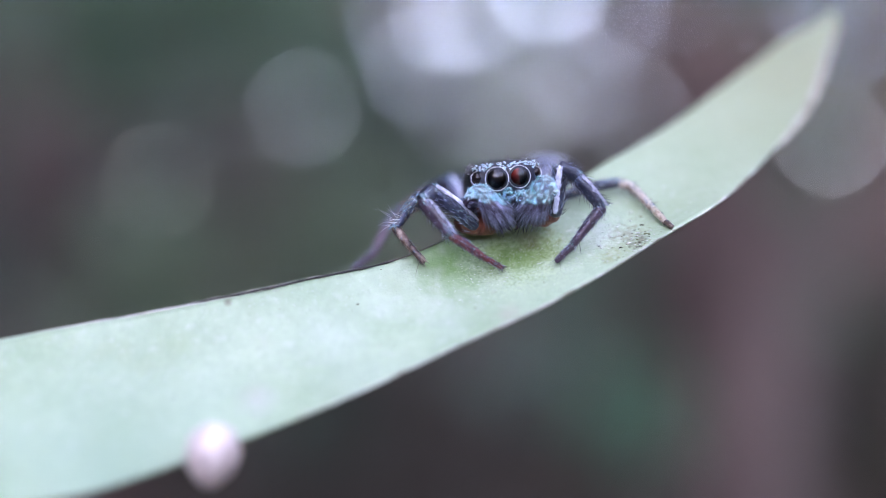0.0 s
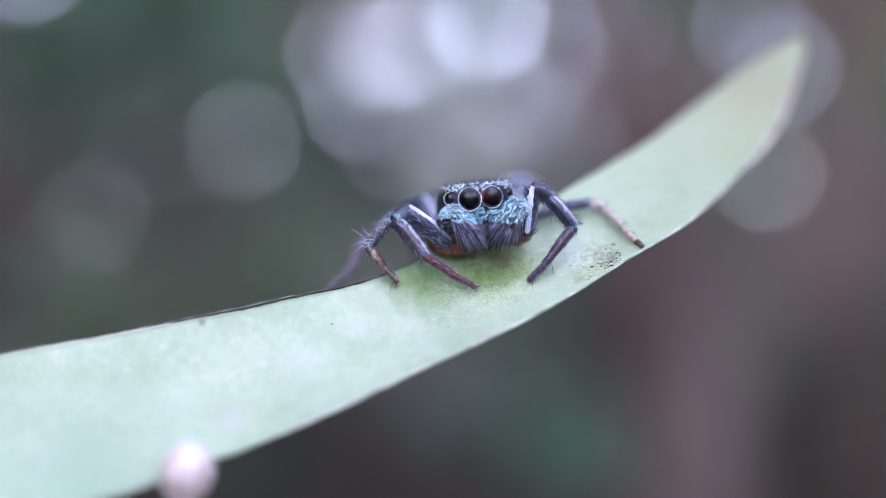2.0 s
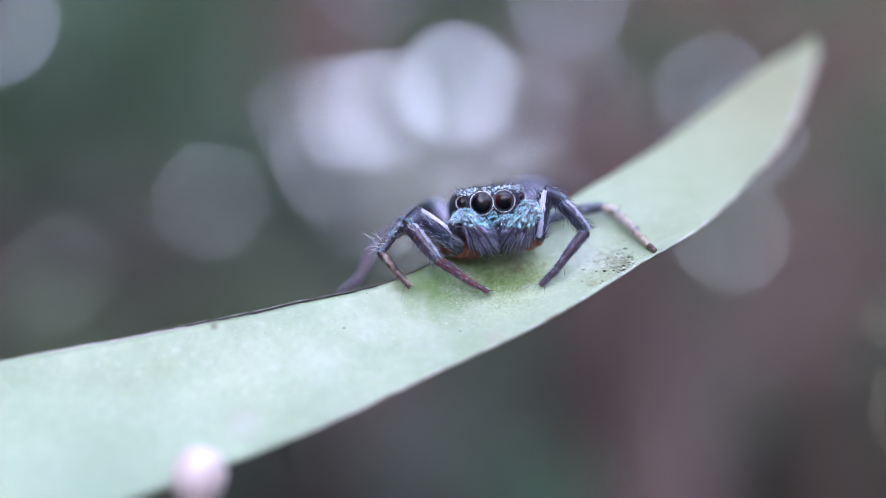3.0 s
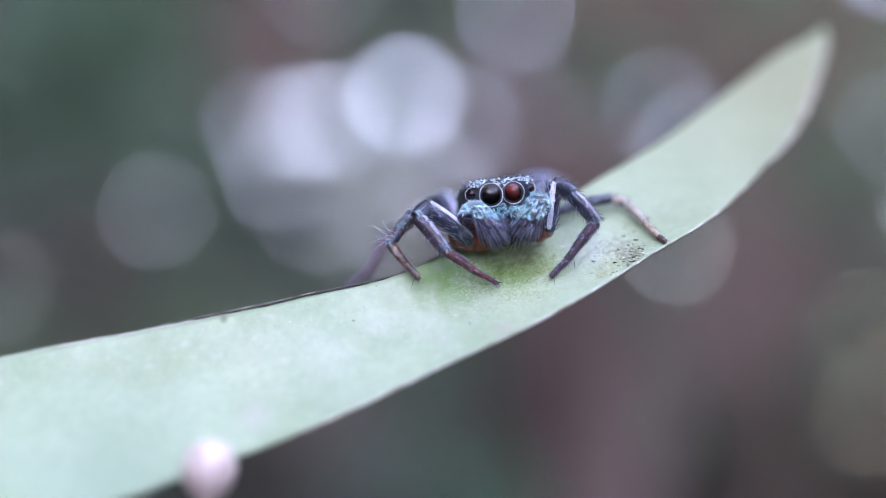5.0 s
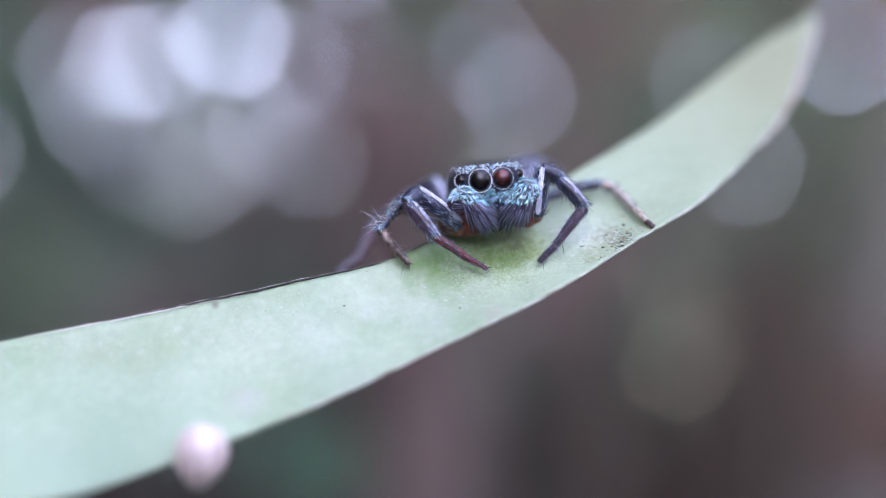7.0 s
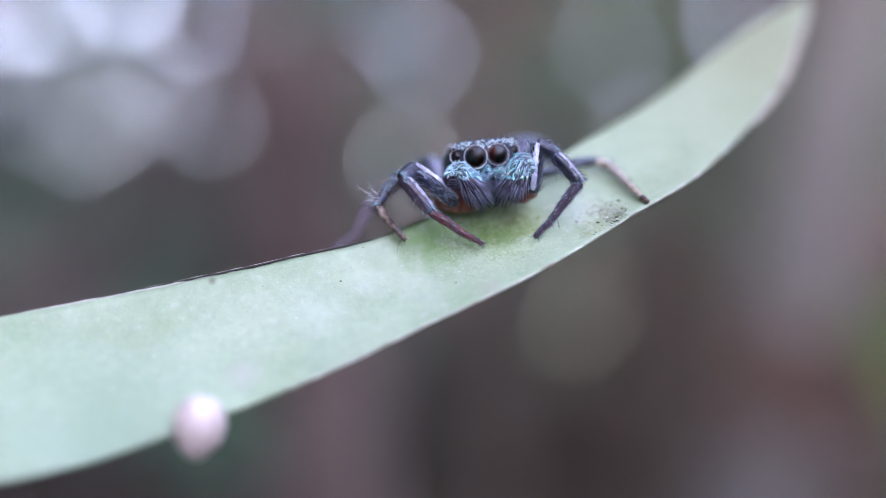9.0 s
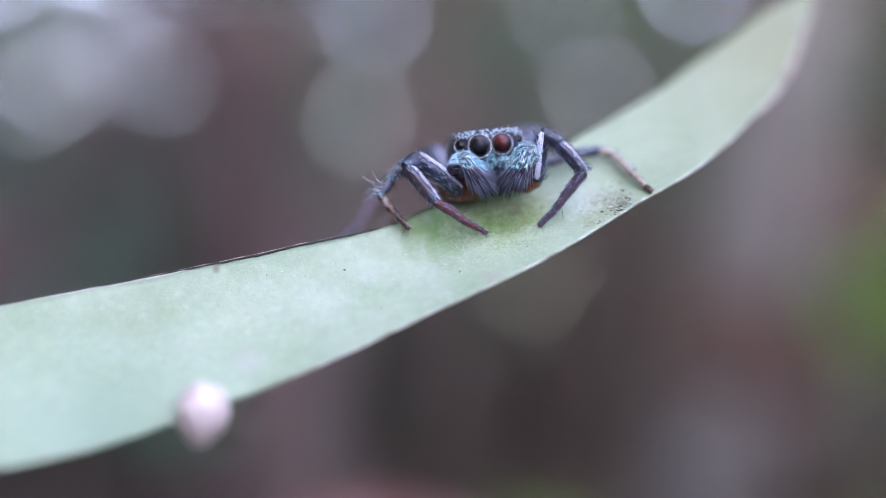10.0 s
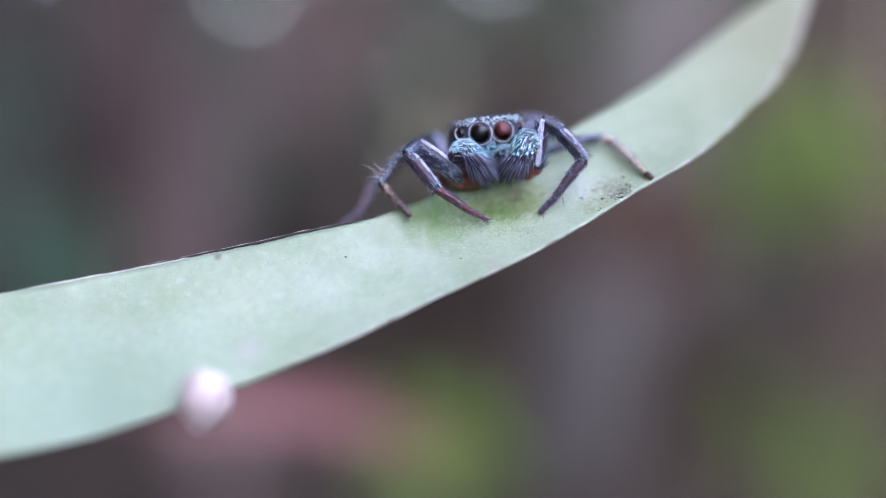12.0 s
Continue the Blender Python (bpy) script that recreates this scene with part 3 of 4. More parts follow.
shrub(-17.6, 1.2, 3.40, 0.160, 0.110, 110, TEAL, "sparse blue-green forest shrub, out of focus", 22)
shrub(-4.5, 8.8, 4.00, 0.230, 0.120, 22, GREEN, "sparse dark green forest shrub, out of focus", 23)
tree(16.6, 2.60, 0, 0.14, BARKPINK, "broken pinkish-grey tree trunk, out of focus", 1.00)
tree(11.8, 3.40, 2, 0.37, BARKMAUVE, "broken dull mauve tree trunk, out of focus", 1.55)
tree(33.5, 2.80, 13, 0.22, BARKPALE, "pale leaning tree trunk, out of focus")
# trunk shape added to darken the background at the far right
tree(47.8, 3.00, -5, 0.26, DARKFILL, "dark trunk shape added to deepen the background, out of focus")
tree(-17.4, 3.20, -3, 0.23, BARKMAUVE, "dull mauve tree trunk, out of focus")
shrub(-9.7, 14.0, 2.20, 0.200, 0.090, 260, GREEN, "dense dark green forest shrub, out of focus", 1)
shrub(-17.9, 10.4, 2.40, 0.149, 0.080, 160, GREEN, "dense dark green forest shrub, out of focus", 2)
shrub(-5.0, 0.6, 2.60, 0.174, 0.080, 260, OLIVE, "olive green understorey shrub, out of focus", 3)
shrub(-11.3, -1.6, 3.10, 0.220, 0.090, 260, OLIVE, "olive green understorey shrub, out of focus", 14)
shrub(-13.3, -3.3, 2.40, 0.218, 0.080, 380, OLIVE, "olive green understorey shrub, out of focus", 4)
shrub(9.3, -7.8, 1.90, 0.077, 0.060, 120, EMERALD, "deep green low shrub, out of focus", 5)
shrub(44.6, -3.1, 1.40, 0.080, 0.050, 80, FRESH, "fresh green shrub in better light, out of focus", 6)
shrub(29.2, 12.6, 2.60, 0.149, 0.060, 50, OLIVE, "olive green understorey shrub, out of focus", 7)
shrub(27.6, -17.4, 1.50, 0.068, 0.050, 95, FRESH, "fresh green shrub in better light, out of focus", 8)
shrub(45.4, -16.7, 1.90, 0.118, 0.060, 90, FRESH, "fresh green low shrub, out of focus", 9)
shrub(4.5, -5.2, 2.10, 0.100, 0.050, 60, TEAL, "blue-green low shrub, out of focus", 10)
shrub(37.1, -5.7, 2.20, 0.116, 0.060, 110, RUST, "clump of rust-brown dead leaves, out of focus", 11)

# ---- the leaf ----
# the blade's stations from base to tip, in mm: far margin, near margin
STATIONS = [
    ((-17.64, -3.60, -4.18), (-13.22, -5.80, -5.73)),
    ((-13.41, -2.20, -3.11), (-9.59, -4.70, -5.18)),
    ((-9.18, -1.00, -2.19), (-6.73, -3.30, -4.83)),
    ((-5.79, -0.50, -1.57), (-4.22, -2.50, -4.03)),
    ((-3.42, -0.30, -1.07), (-2.07, -1.95, -3.23)),
    ((-1.04, 0.30, -0.50), (0.18, -1.40, -2.20)),
    ((1.00, 1.30, 0.54), (2.07, -0.90, -1.35)),
    ((2.27, 1.50, 0.98), (3.37, -0.45, -0.63)),
    ((3.54, 2.30, 1.73), (4.47, 0.00, 0.01)),
    ((5.06, 3.40, 2.62), (5.75, 0.85, 0.71)),
    ((6.73, 4.70, 3.80), (7.07, 2.40, 1.68)),
    ((8.44, 5.70, 5.07), (8.52, 4.10, 3.05)),
    ((9.49, 6.20, 5.65), (9.43, 5.40, 4.45)),
    ((10.07, 6.60, 6.08), (10.13, 6.50, 5.74)),
]
FAR, NEAR = [s[0] for s in STATIONS], [s[1] for s in STATIONS]


def blade_point(t, w, sink=0.18):
    """A place on the upper face of the blade: t from base to tip, w from the far margin to the near one; and the normal."""
    a, b = spline(FAR, t), spline(NEAR, t)
    d = (spline(FAR, min(1, t + 0.01)) + spline(NEAR, min(1, t + 0.01))) - (spline(FAR, max(0, t - 0.01)) + spline(NEAR, max(0, t - 0.01)))
    n = d.cross(b - a).normalized() * -1
    if n.z < 0:
        n = -n
    wave = 0.03 * noise.noise((t * 22, w * 2.0, 0.3)) + 0.02 * noise.noise((t * 60, w * 5, 1.7))
    return a + (b - a) * w + n * (wave - sink * 4 * w * (1 - w) * min(1, (1 - t) * 6)), n


def build_leaf():
    s = Shape()
    n, w = 150, 22
    top, low = [], []
    for i in range(n + 1):
        for j in range(w + 1):
            p, nn = blade_point(i / n, j / w)
            edge = min(j, w - j) / w
            thick = 0.05 + 0.16 * min(1, edge * 5)
            top.append(p)
            low.append(p - nn * thick)
    s.v = [tuple(p) for p in top + low]
    k = len(top)
    for i in range(n):
        for j in range(w):
            a = i * (w + 1) + j
            s.f.append((a, a + 1, a + w + 2, a + w + 1))
            s.f.append((k + a, k + a + w + 1, k + a + w + 2, k + a + 1))
    for i in range(n):
        for j in (0, w):
            a = i * (w + 1) + j
            s.f.append((a, a + w + 1, k + a + w + 1, k + a) if j == 0 else (a + w + 1, a, k + a, k + a + w + 1))
    for i in (0, n):
        for j in range(w):
            a = i * (w + 1) + j
            s.f.append((a + 1, a, k + a, k + a + 1) if i == 0 else (a, a + 1, k + a + 1, k + a))
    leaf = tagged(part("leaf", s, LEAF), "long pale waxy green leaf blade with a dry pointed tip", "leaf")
    lift = Vector((0, 0, 0.012))
    far = [blade_point(0.15 + 0.15 * i / 30, 0.0)[0] for i in range(31)]
    part("margin", tube(far, lambda t: 0.020 * (1 + 0.6 * noise.noise((t * 20, 0, 0))) * math.sin(math.pi * (0.05 + 0.9 * t)), 90, 6), PALEMARGIN, leaf, "whitish dry rim of the blade")
    far = [blade_point(0.21 + 0.14 * i / 30, 0.0)[0] + lift * 4.2 for i in range(31)]
    part("margin", tube(far, lambda t: 0.0075 * max(0.05, 0.55 + 1.6 * noise.noise((t * 16, 2, 0))) * math.sin(math.pi * (0.04 + 0.92 * t)), 120, 5), PALEMARGIN, leaf, "thin whitish dry thread along the rim")
    far = [blade_point(0.205 + 0.265 * i / 40, 0.0)[0] + lift * 1.5 for i in range(41)]
    part("margin", tube(far, lambda t: 0.027 * (1 + 0.7 * noise.noise((t * 30, 5, 0))) * min(1, t * 4 + 0.1) * (1 - 0.6 * t * t), 120, 6), MARGIN, leaf, "dark dry rim of the blade")
    near = [blade_point(0.27 + 0.68 * i / 60, 1.0)[0] for i in range(61)]
    part("margin", tube(near, lambda t: 0.018 * (1 + 0.9 * noise.noise((t * 70, 3, 0))), 160, 6), RIM, leaf, "grey-green dry rim of the blade")
    tip = [blade_point(0.80 + 0.20 * i / 16, 1.0)[0] + Vector((0.05, 0.05, -0.02)) for i in range(17)]
    part("tip_edge", tube(tip, lambda t: 0.02 + 0.07 * math.sin(math.pi * min(1, t * 0.9 + 0.1)), 30, 8), TIP_EDGE, leaf, "whitish dry curled edge at the tip")
    return leaf


def crumbs(leaf):
    """Crumbs of dirt and pale crust that stick to the blade."""
    rng = np.random.default_rng(9)
    dark, pale = Shape(), Shape()
    for _ in range(110):
        t, w = rng.normal(0.58, 0.016), 1 - abs(rng.normal(0.04, 0.12))
        if not 0.52 < t < 0.66 or not 0.3 < w < 0.985:
            continue
        p, n = blade_point(t, w)
        r = abs(rng.normal(0.006, 0.008)) + 0.004
        (pale if rng.random() < 0.35 else dark).add(*(lambda b: (b.v, b.f))(ball(p + n * r * 0.4, (r * 1.9, r * 1.2, r * 0.5), 6, 9, ripple=1.6)))
    for _ in range(60):
        t, w = rng.uniform(0.2, 0.75), rng.uniform(0.02, 0.98)
        p, n = blade_point(t, w)
        r = abs(rng.normal(0.005, 0.005)) + 0.004
        dark.add(*(lambda b: (b.v, b.f))(ball(p + n * r * 0.3, (r * 1.4, r, r * 0.6), 5, 7, ripple=0.4)))
    for _ in range(240):
        t = rng.normal(0.55, 0.05) if rng.random() < 0.7 else rng.uniform(0.18, 0.8)
        w = rng.uniform(0.1, 0.95)
        p, n = blade_point(t, w)
        r = abs(rng.normal(0.006, 0.006)) + 0.003
        pale.add(*(lambda b: (b.v, b.f))(ball(p + n * r * 0.2, (r * 2.0, r * 1.4, r * 0.3), 5, 7, ripple=0.9)))
    for _ in range(520):
        t, w = rng.normal(0.458, 0.028), rng.normal(0.40, 0.13)
        if not 0.05 < w < 0.95:
            continue
        p, n = blade_point(t, w)
        r = rng.uniform(0.003, 0.008)
        pale.add(*(lambda b: (b.v, b.f))(ball(p + n * r * 0.2, (r * 1.8, r * 1.2, r * 0.6), 4, 6, ripple=0.9)))
    part("dirt", dark, GRIT, leaf, "dark crumbs of dirt", kind="stuff")
    part("crust", pale, FLECK, leaf, "pale waxy flecks", kind="stuff")


def build_egg():
    """An egg that narrows towards its lower end, a little lumpy."""
    shape = ball((0, 0, 0), (0.50, 0.48, 0.63), 26, 32, None, 0.09)
    tilt = Euler((0.2, 0.16, 0)).to_matrix()
    for i, (x, y, z) in enumerate(shape.v):
        k = 1 + 0.16 * z / 0.68 - 0.10 * max(0.0, -z / 0.68) ** 2
        shape.v[i] = tuple(tilt @ Vector((x * k, y * k, z)) + Vector((-4.63, -3.00, -4.25)))
    return tagged(part("insect_egg", shape, EGG), "small pinkish-white insect egg stuck to the leaf margin", "egg")


leaf = build_leaf()
crumbs(leaf)
egg = build_egg()

# ---- the spider ----
spider = tagged(new("jumping_spider"), "small dark jumping spider with turquoise scales standing on a leaf", "spider")
RNG = np.random.default_rng(21)
HEAD = Matrix.Translation((1.06, 0.22, 1.19)) @ Euler((0, radians(-6.5), radians(8))).to_matrix().to_4x4()


def head(x, y, z):
    return HEAD @ Vector((x, y, z))


def carapace():
    s = Shape()
    #      back, half-width, top, bottom
    rows = [(-0.06, 0.30, 0.16, -0.22), (-0.02, 0.60, 0.31, -0.34), (0.08, 0.74, 0.38, -0.42), (0.3, 0.79, 0.39, -0.52), (0.7, 0.82, 0.37, -0.62),
            (1.1, 0.83, 0.34, -0.68), (1.5, 0.80, 0.18, -0.70), (1.9, 0.66, -0.06, -0.70), (2.2, 0.42, -0.26, -0.66), (2.35, 0.15, -0.42, -0.58)]
    around = 40
    for y, half, top, low in rows:
        for j in range(around):
            w = 2 * math.pi * j / around
            cx, cz = math.cos(w), math.sin(w)
            e = 0.52
            x = half * math.copysign(abs(cx) ** e, cx)
            z = (top + low) / 2 + (top - low) / 2 * math.copysign(abs(cz) ** e, cz)
            s.v.append(tuple(head(x, y, z)))
    for i in range(len(rows) - 1):
        for j in range(around):
            k = (j + 1) % around
            s.f.append((i * around + j, i * around + k, (i + 1) * around + k, (i + 1) * around + j))
    s.f.append(tuple(range(around))[::-1])
    s.f.append(tuple((len(rows) - 1) * around + j for j in range(around)))
    body = part("carapace", s, SHELL, spider, "dark blue-black carapace with metallic scales")
    inv = HEAD.inverted()
    silver, teal, bristles, cheek = Shape(), Shape(), Shape(), Shape()
    back = HEAD.to_3x3() @ Vector((0, 1, 0))
    for p, n in scatter(s, 8000, RNG):
        q = inv @ p
        if n.dot(p - head(0, 0.8, -0.1)) < 0:
            n = -n
        clear = min(math.hypot(q.x - ex, q.z - ez) - er for ex, ez, er in ((-0.245, 0, 0.27), (0.245, 0, 0.27), (-0.66, 0.05, 0.17), (0.66, 0.05, 0.17)))
        if q.y < 0.35 and clear < 0.0:
            continue
        if 0.17 < q.z < 0.325 and q.y < 0.12:
            for _ in range(8):
                sideways = Vector((math.copysign(1, q.x), 0.5, 0.35)) + Vector(RNG.normal(size=3)) * 0.25
                scale_piece(teal if RNG.random() < 0.12 else silver, p + Vector(RNG.normal(size=3)) * 0.006, n, sideways, RNG.uniform(0.05, 0.085), 0.011, 0.0, 0.08)
        elif q.y < 0.5 and q.z < -0.05 and RNG.random() < 0.8:
            scale_piece(teal, p, n, Vector((0, 0, -1)) + Vector(RNG.normal(size=3)) * 0.5, RNG.uniform(0.05, 0.09), 0.013)
        elif q.z > 0.1 and RNG.random() < 0.10:
            scale_piece(silver if RNG.random() < 0.4 else teal, p, n, back + Vector(RNG.normal(size=3)) * 0.4, RNG.uniform(0.04, 0.07), 0.011, 0.03)
        if q.x > 0.55 and 0.22 < q.y < 1.5 and -0.35 < q.z < 0.22:
            scale_piece(cheek, p, n, back + Vector(RNG.normal(size=3)) * 0.3, RNG.uniform(0.08, 0.13), 0.02, 0.1)
        if RNG.random() < 0.07 and q.z > 0.15:
            hair(bristles, p, n + back * 0.4 + Vector(RNG.normal(size=3)) * 0.35, RNG.uniform(0.08, 0.2), 0.007, 0.1, back)
    for _ in range(70):
        x, z = RNG.uniform(-0.25, 0.40), RNG.uniform(-0.46, -0.22)
        scale_piece(teal, head(x, -0.12 - 0.06 * RNG.random(), z), HEAD.to_3x3() @ Vector((0, -1, 0.1)), Vector((RNG.choice((-0.7, 0.7)) + RNG.normal() * 0.3, 0, -0.8)), RNG.uniform(0.12, 0.24), 0.010)
    part("scale_coat", silver, SCALESPALE, body, "silver-blue scales over the eyes", kind="stuff")
    part("scale_coat", teal, SCALES, body, "turquoise scales below the eyes", kind="stuff")
    part("cheek_hair", cheek, AMBER, body, "amber-brown scales on the flank", kind="stuff")
    for side in (-1, 1):
        for _ in range(10):
            hair(bristles, head(side * RNG.uniform(0.6, 0.8), RNG.uniform(0.05, 0.3), RNG.uniform(0.1, 0.36)),
                 HEAD.to_3x3() @ Vector((side * RNG.uniform(0.5, 1), -0.4, RNG.uniform(0, 0.9))), RNG.uniform(0.15, 0.26), 0.008, 0.1)
    part("bristle_coat", bristles, HAIRDARK, body, kind="stuff")


def eye(x, y, z, r, front):
    """One eye: cornea dome, a rim of pale scales, and in the front pair a globe that turns inside."""
    c = Matrix.Translation(head(x, y, z) * MM) @ HEAD.to_3x3().to_4x4()
    if front:
        lens = part("eye", ball((0, 0, 0), (r, r, r), 24, 32), CORNEA, spider, "large dark glassy front eye", at=c)
        globe = part("retina", ball((0, 0, 0), (r * 0.93, r * 0.93, r * 0.93), 20, 28), RETINA, lens, "dark red inner eye")
    else:
        lens = part("eye", ball((0, 0, 0), (r, r, r), 18, 24), EYEBLACK, spider, "small black glossy eye", at=c)
        globe = None
    rim = Shape()
    count = int(300 * r)
    for k in range(int(count * 1.6)):
        w = 2 * math.pi * k / int(count * 1.6) + RNG.normal() * 0.03
        rr = r * 0.985 + RNG.normal() * 0.004
        base = Vector((math.cos(w) * rr, -r * 0.50, math.sin(w) * rr))
        out = Vector((math.cos(w), -0.9, math.sin(w)))
        scale_piece(rim, base, out, Vector((-math.sin(w), -0.1, math.cos(w))) + Vector(RNG.normal(size=3)) * 0.10, RNG.uniform(0.05, 0.075), 0.0085)
    part("rim", rim, HAIRPALE, lens, "ring of whitish scales", kind="stuff")
    return globe


carapace()
globe_left = eye(-0.245, 0.07, 0.0, 0.252, True)
globe_right = eye(0.245, 0.07, 0.0, 0.238, True)
eye(-0.64, 0.11, 0.05, 0.145, False)
eye(0.62, 0.11, 0.05, 0.135, False)
for side in (-1, 1):
    eye(side * 0.68, 0.55, 0.28, 0.04, False)
    eye(side * 0.60, 1.05, 0.28, 0.09, False)


def furry(name, joints, radii, material, label, hair_count, scale_count, scale_at, seed, inward):
    """A palp: a bent limb clothed in grey hair, with bright scales near its knee."""
    rng = np.random.default_rng(seed)
    body = tube(joints, lambda t: max(0.03, (spline([(r, 0, 0) for r in radii], t)).x * math.sqrt(max(0.02, 1 - (2 * abs(t - 0.5)) ** 8))), 26, 18)
    ob = part(name, body, material, spider, label)
    fur, bright, silver = Shape(), Shape(), Shape()
    pts = [spline(joints, i / 20) for i in range(21)]
    middle = sum(q.x for q in pts[8:]) / 13
    for p, n in scatter(body, hair_count + scale_count, rng):
        near = min(range(21), key=lambda i: (pts[i] - p).length)
        if n.dot(p - pts[near]) < 0:
            n = -n
        t = near / 20
        flow = (pts[min(20, near + 1)] - pts[max(0, near - 1)]).normalized()
        if p.z + 0.07 * noise.noise(p * 6.0) > scale_at:
            lay = flow + Vector((inward * 0.5, 0, 0)) * noise.noise(p * 4.0)
            outer = inward * (middle - p.x) + 0.10 * noise.noise(p * 5.0 + Vector((3, 1, 7)))
            scale_piece(silver if outer > 0.035 else bright, p, n, lay + Vector(rng.normal(size=3)) * 0.22, rng.uniform(0.09, 0.20), rng.uniform(0.010, 0.021), 0.08)
        elif rng.random() < 0.85:
            hair(fur, p, n * 0.4 + flow * 0.9 + Vector((inward * 0.35, -0.1, -0.2)) + Vector(rng.normal(size=3)) * 0.10, rng.uniform(0.18, 0.40), rng.uniform(0.0042, 0.0068), 0.15)
    part("hair", fur, HAIRGREY, ob, "grey-lavender hair", kind="stuff")
    part("scale_coat", bright, SCALES, ob, "turquoise scales", kind="stuff")
    part("scale_coat", silver, PALPSCALES, ob, "silver-lavender scales", kind="stuff")


furry("pedipalp", [(0.25, 0.42, 0.36), (0.24, 0.10, 0.65), (0.47, -0.12, 0.83), (0.75, -0.18, 0.54), (0.97, -0.12, 0.33)], [0.10, 0.15, 0.19, 0.25, 0.20], PALP,
      "palp covered in grey hair with a bright scaly cap", 760, 620, 0.68, 31, 0.4)
furry("pedipalp", [(2.16, 0.42, 0.46), (2.06, 0.10, 0.82), (1.83, -0.14, 1.01), (1.65, -0.20, 0.67), (1.47, -0.13, 0.40)], [0.10, 0.15, 0.20, 0.27, 0.20], PALP,
      "palp covered in grey hair with a bright scaly cap", 820, 620, 0.68, 32, -0.4)

for side in (-1, 1):
    joints = [head(side * 0.22, 0.05, -0.42), head(side * 0.22, 0.0, -0.75), head(side * 0.14, 0.05, -1.06)]
    body = tube(joints, lambda t: 0.21 * (1 - 0.45 * t * t) * math.sqrt(max(0.05, 1 - (2 * abs(t - 0.5)) ** 10)), 18, 16)
    jaw = part("chelicera", body, SHELL, spider, "dark metallic jaw")
    fur, bright = Shape(), Shape()
    for p, n in scatter(body, 420, RNG):
        if n.dot(p - spline(joints, 0.5)) < 0:
            n = -n
        if n.y > 0.3:
            continue
        if RNG.random() < 0.45:
            scale_piece(bright, p, n, Vector((0, 0, -1)) + Vector(RNG.normal(size=3)) * 0.7, RNG.uniform(0.06, 0.12), 0.011)
        else:
            hair(fur, p, n * 0.5 + Vector((-side * 0.5, -0.2, -0.8)) + Vector(RNG.normal(size=3)) * 0.2, RNG.uniform(0.1, 0.26), 0.007, 0.1)
    part("scale_coat", bright, SCALES, jaw, "turquoise scales", kind="stuff")
    part("hair", fur, HAIRGREY, jaw, kind="stuff")
    part("fang", tube([head(side * 0.13, 0.02, -1.02), head(side * 0.09, 0.0, -1.10), head(side * 0.03, 0.04, -1.13)], lambda t: 0.045 * (1 - 0.85 * t), 8, 8), FANG, jaw, "dark curved fang")

# underside plate, waist and abdomen
part("sternum", ball(head(0, 1.0, -0.78), (0.5, 0.8, 0.22), 12, 20, HEAD.to_3x3()), TAN, spider, "tan underside plate")
part("trochanter", ball((0.38, 0.34, 0.20), (0.31, 0.20, 0.23), 12, 18, None, 0.1), COXA, spider, "rust-red joint at the root of the front leg")
part("endite", ball((0.38, 0.66, 0.30), (0.47, 0.30, 0.36), 14, 20, None, 0.12), COXA, spider, "rust-red mouthpart beside the jaw")
part("endite", ball((1.80, 0.46, 0.36), (0.34, 0.24, 0.22), 14, 20, None, 0.12), COXA, spider, "rust-red mouthpart beside the jaw")
part("waist", tube([head(0.05, 2.15, -0.45), head(0.12, 2.4, -0.42), head(0.2, 2.7, -0.38)], lambda t: 0.13, 8, 12), COXA, spider)
hind = ball((2.15, 3.70, 1.30), (0.78, 1.15, 0.60), 22, 30, Euler((radians(4), 0, radians(-8))).to_matrix(), 0.03)
hind_ob = part("abdomen", hind, ABDOMEN, spider, "blue-grey abdomen with pale sheen")
coat_scales, coat_hair = Shape(), Shape()
for p, n in scatter(hind, 2600, RNG):
    if n.dot(p - Vector((2.15, 3.70, 1.30))) < 0:
        n = -n
    scale_piece(coat_scales, p, n, Vector((0.1, 1, 0)) + Vector(RNG.normal(size=3)) * 0.3, RNG.uniform(0.06, 0.11), 0.015)
    if RNG.random() < 0.12:
        hair(coat_hair, p, n + Vector((0, 0.8, 0)), RNG.uniform(0.1, 0.2), 0.007, 0.1)
part("scale_coat", coat_scales, HINDSCALES, hind_ob, "silver-blue scales", kind="stuff")
part("hair", coat_hair, HAIRDARK, hind_ob, kind="stuff")
for side in (-1, 1):
    part("spinneret", tube([Vector((2.48, 4.85, 1.20)) + Vector((side * 0.08, 0, 0)), Vector((2.53, 5.10, 1.19)) + Vector((side * 0.08, 0, 0))], lambda t: 0.06 * (1 - 0.4 * t), 6, 8), LEGDARK, hind_ob)

SEGMENTS = ("femur", "patella", "tibia", "metatarsus", "tarsus")


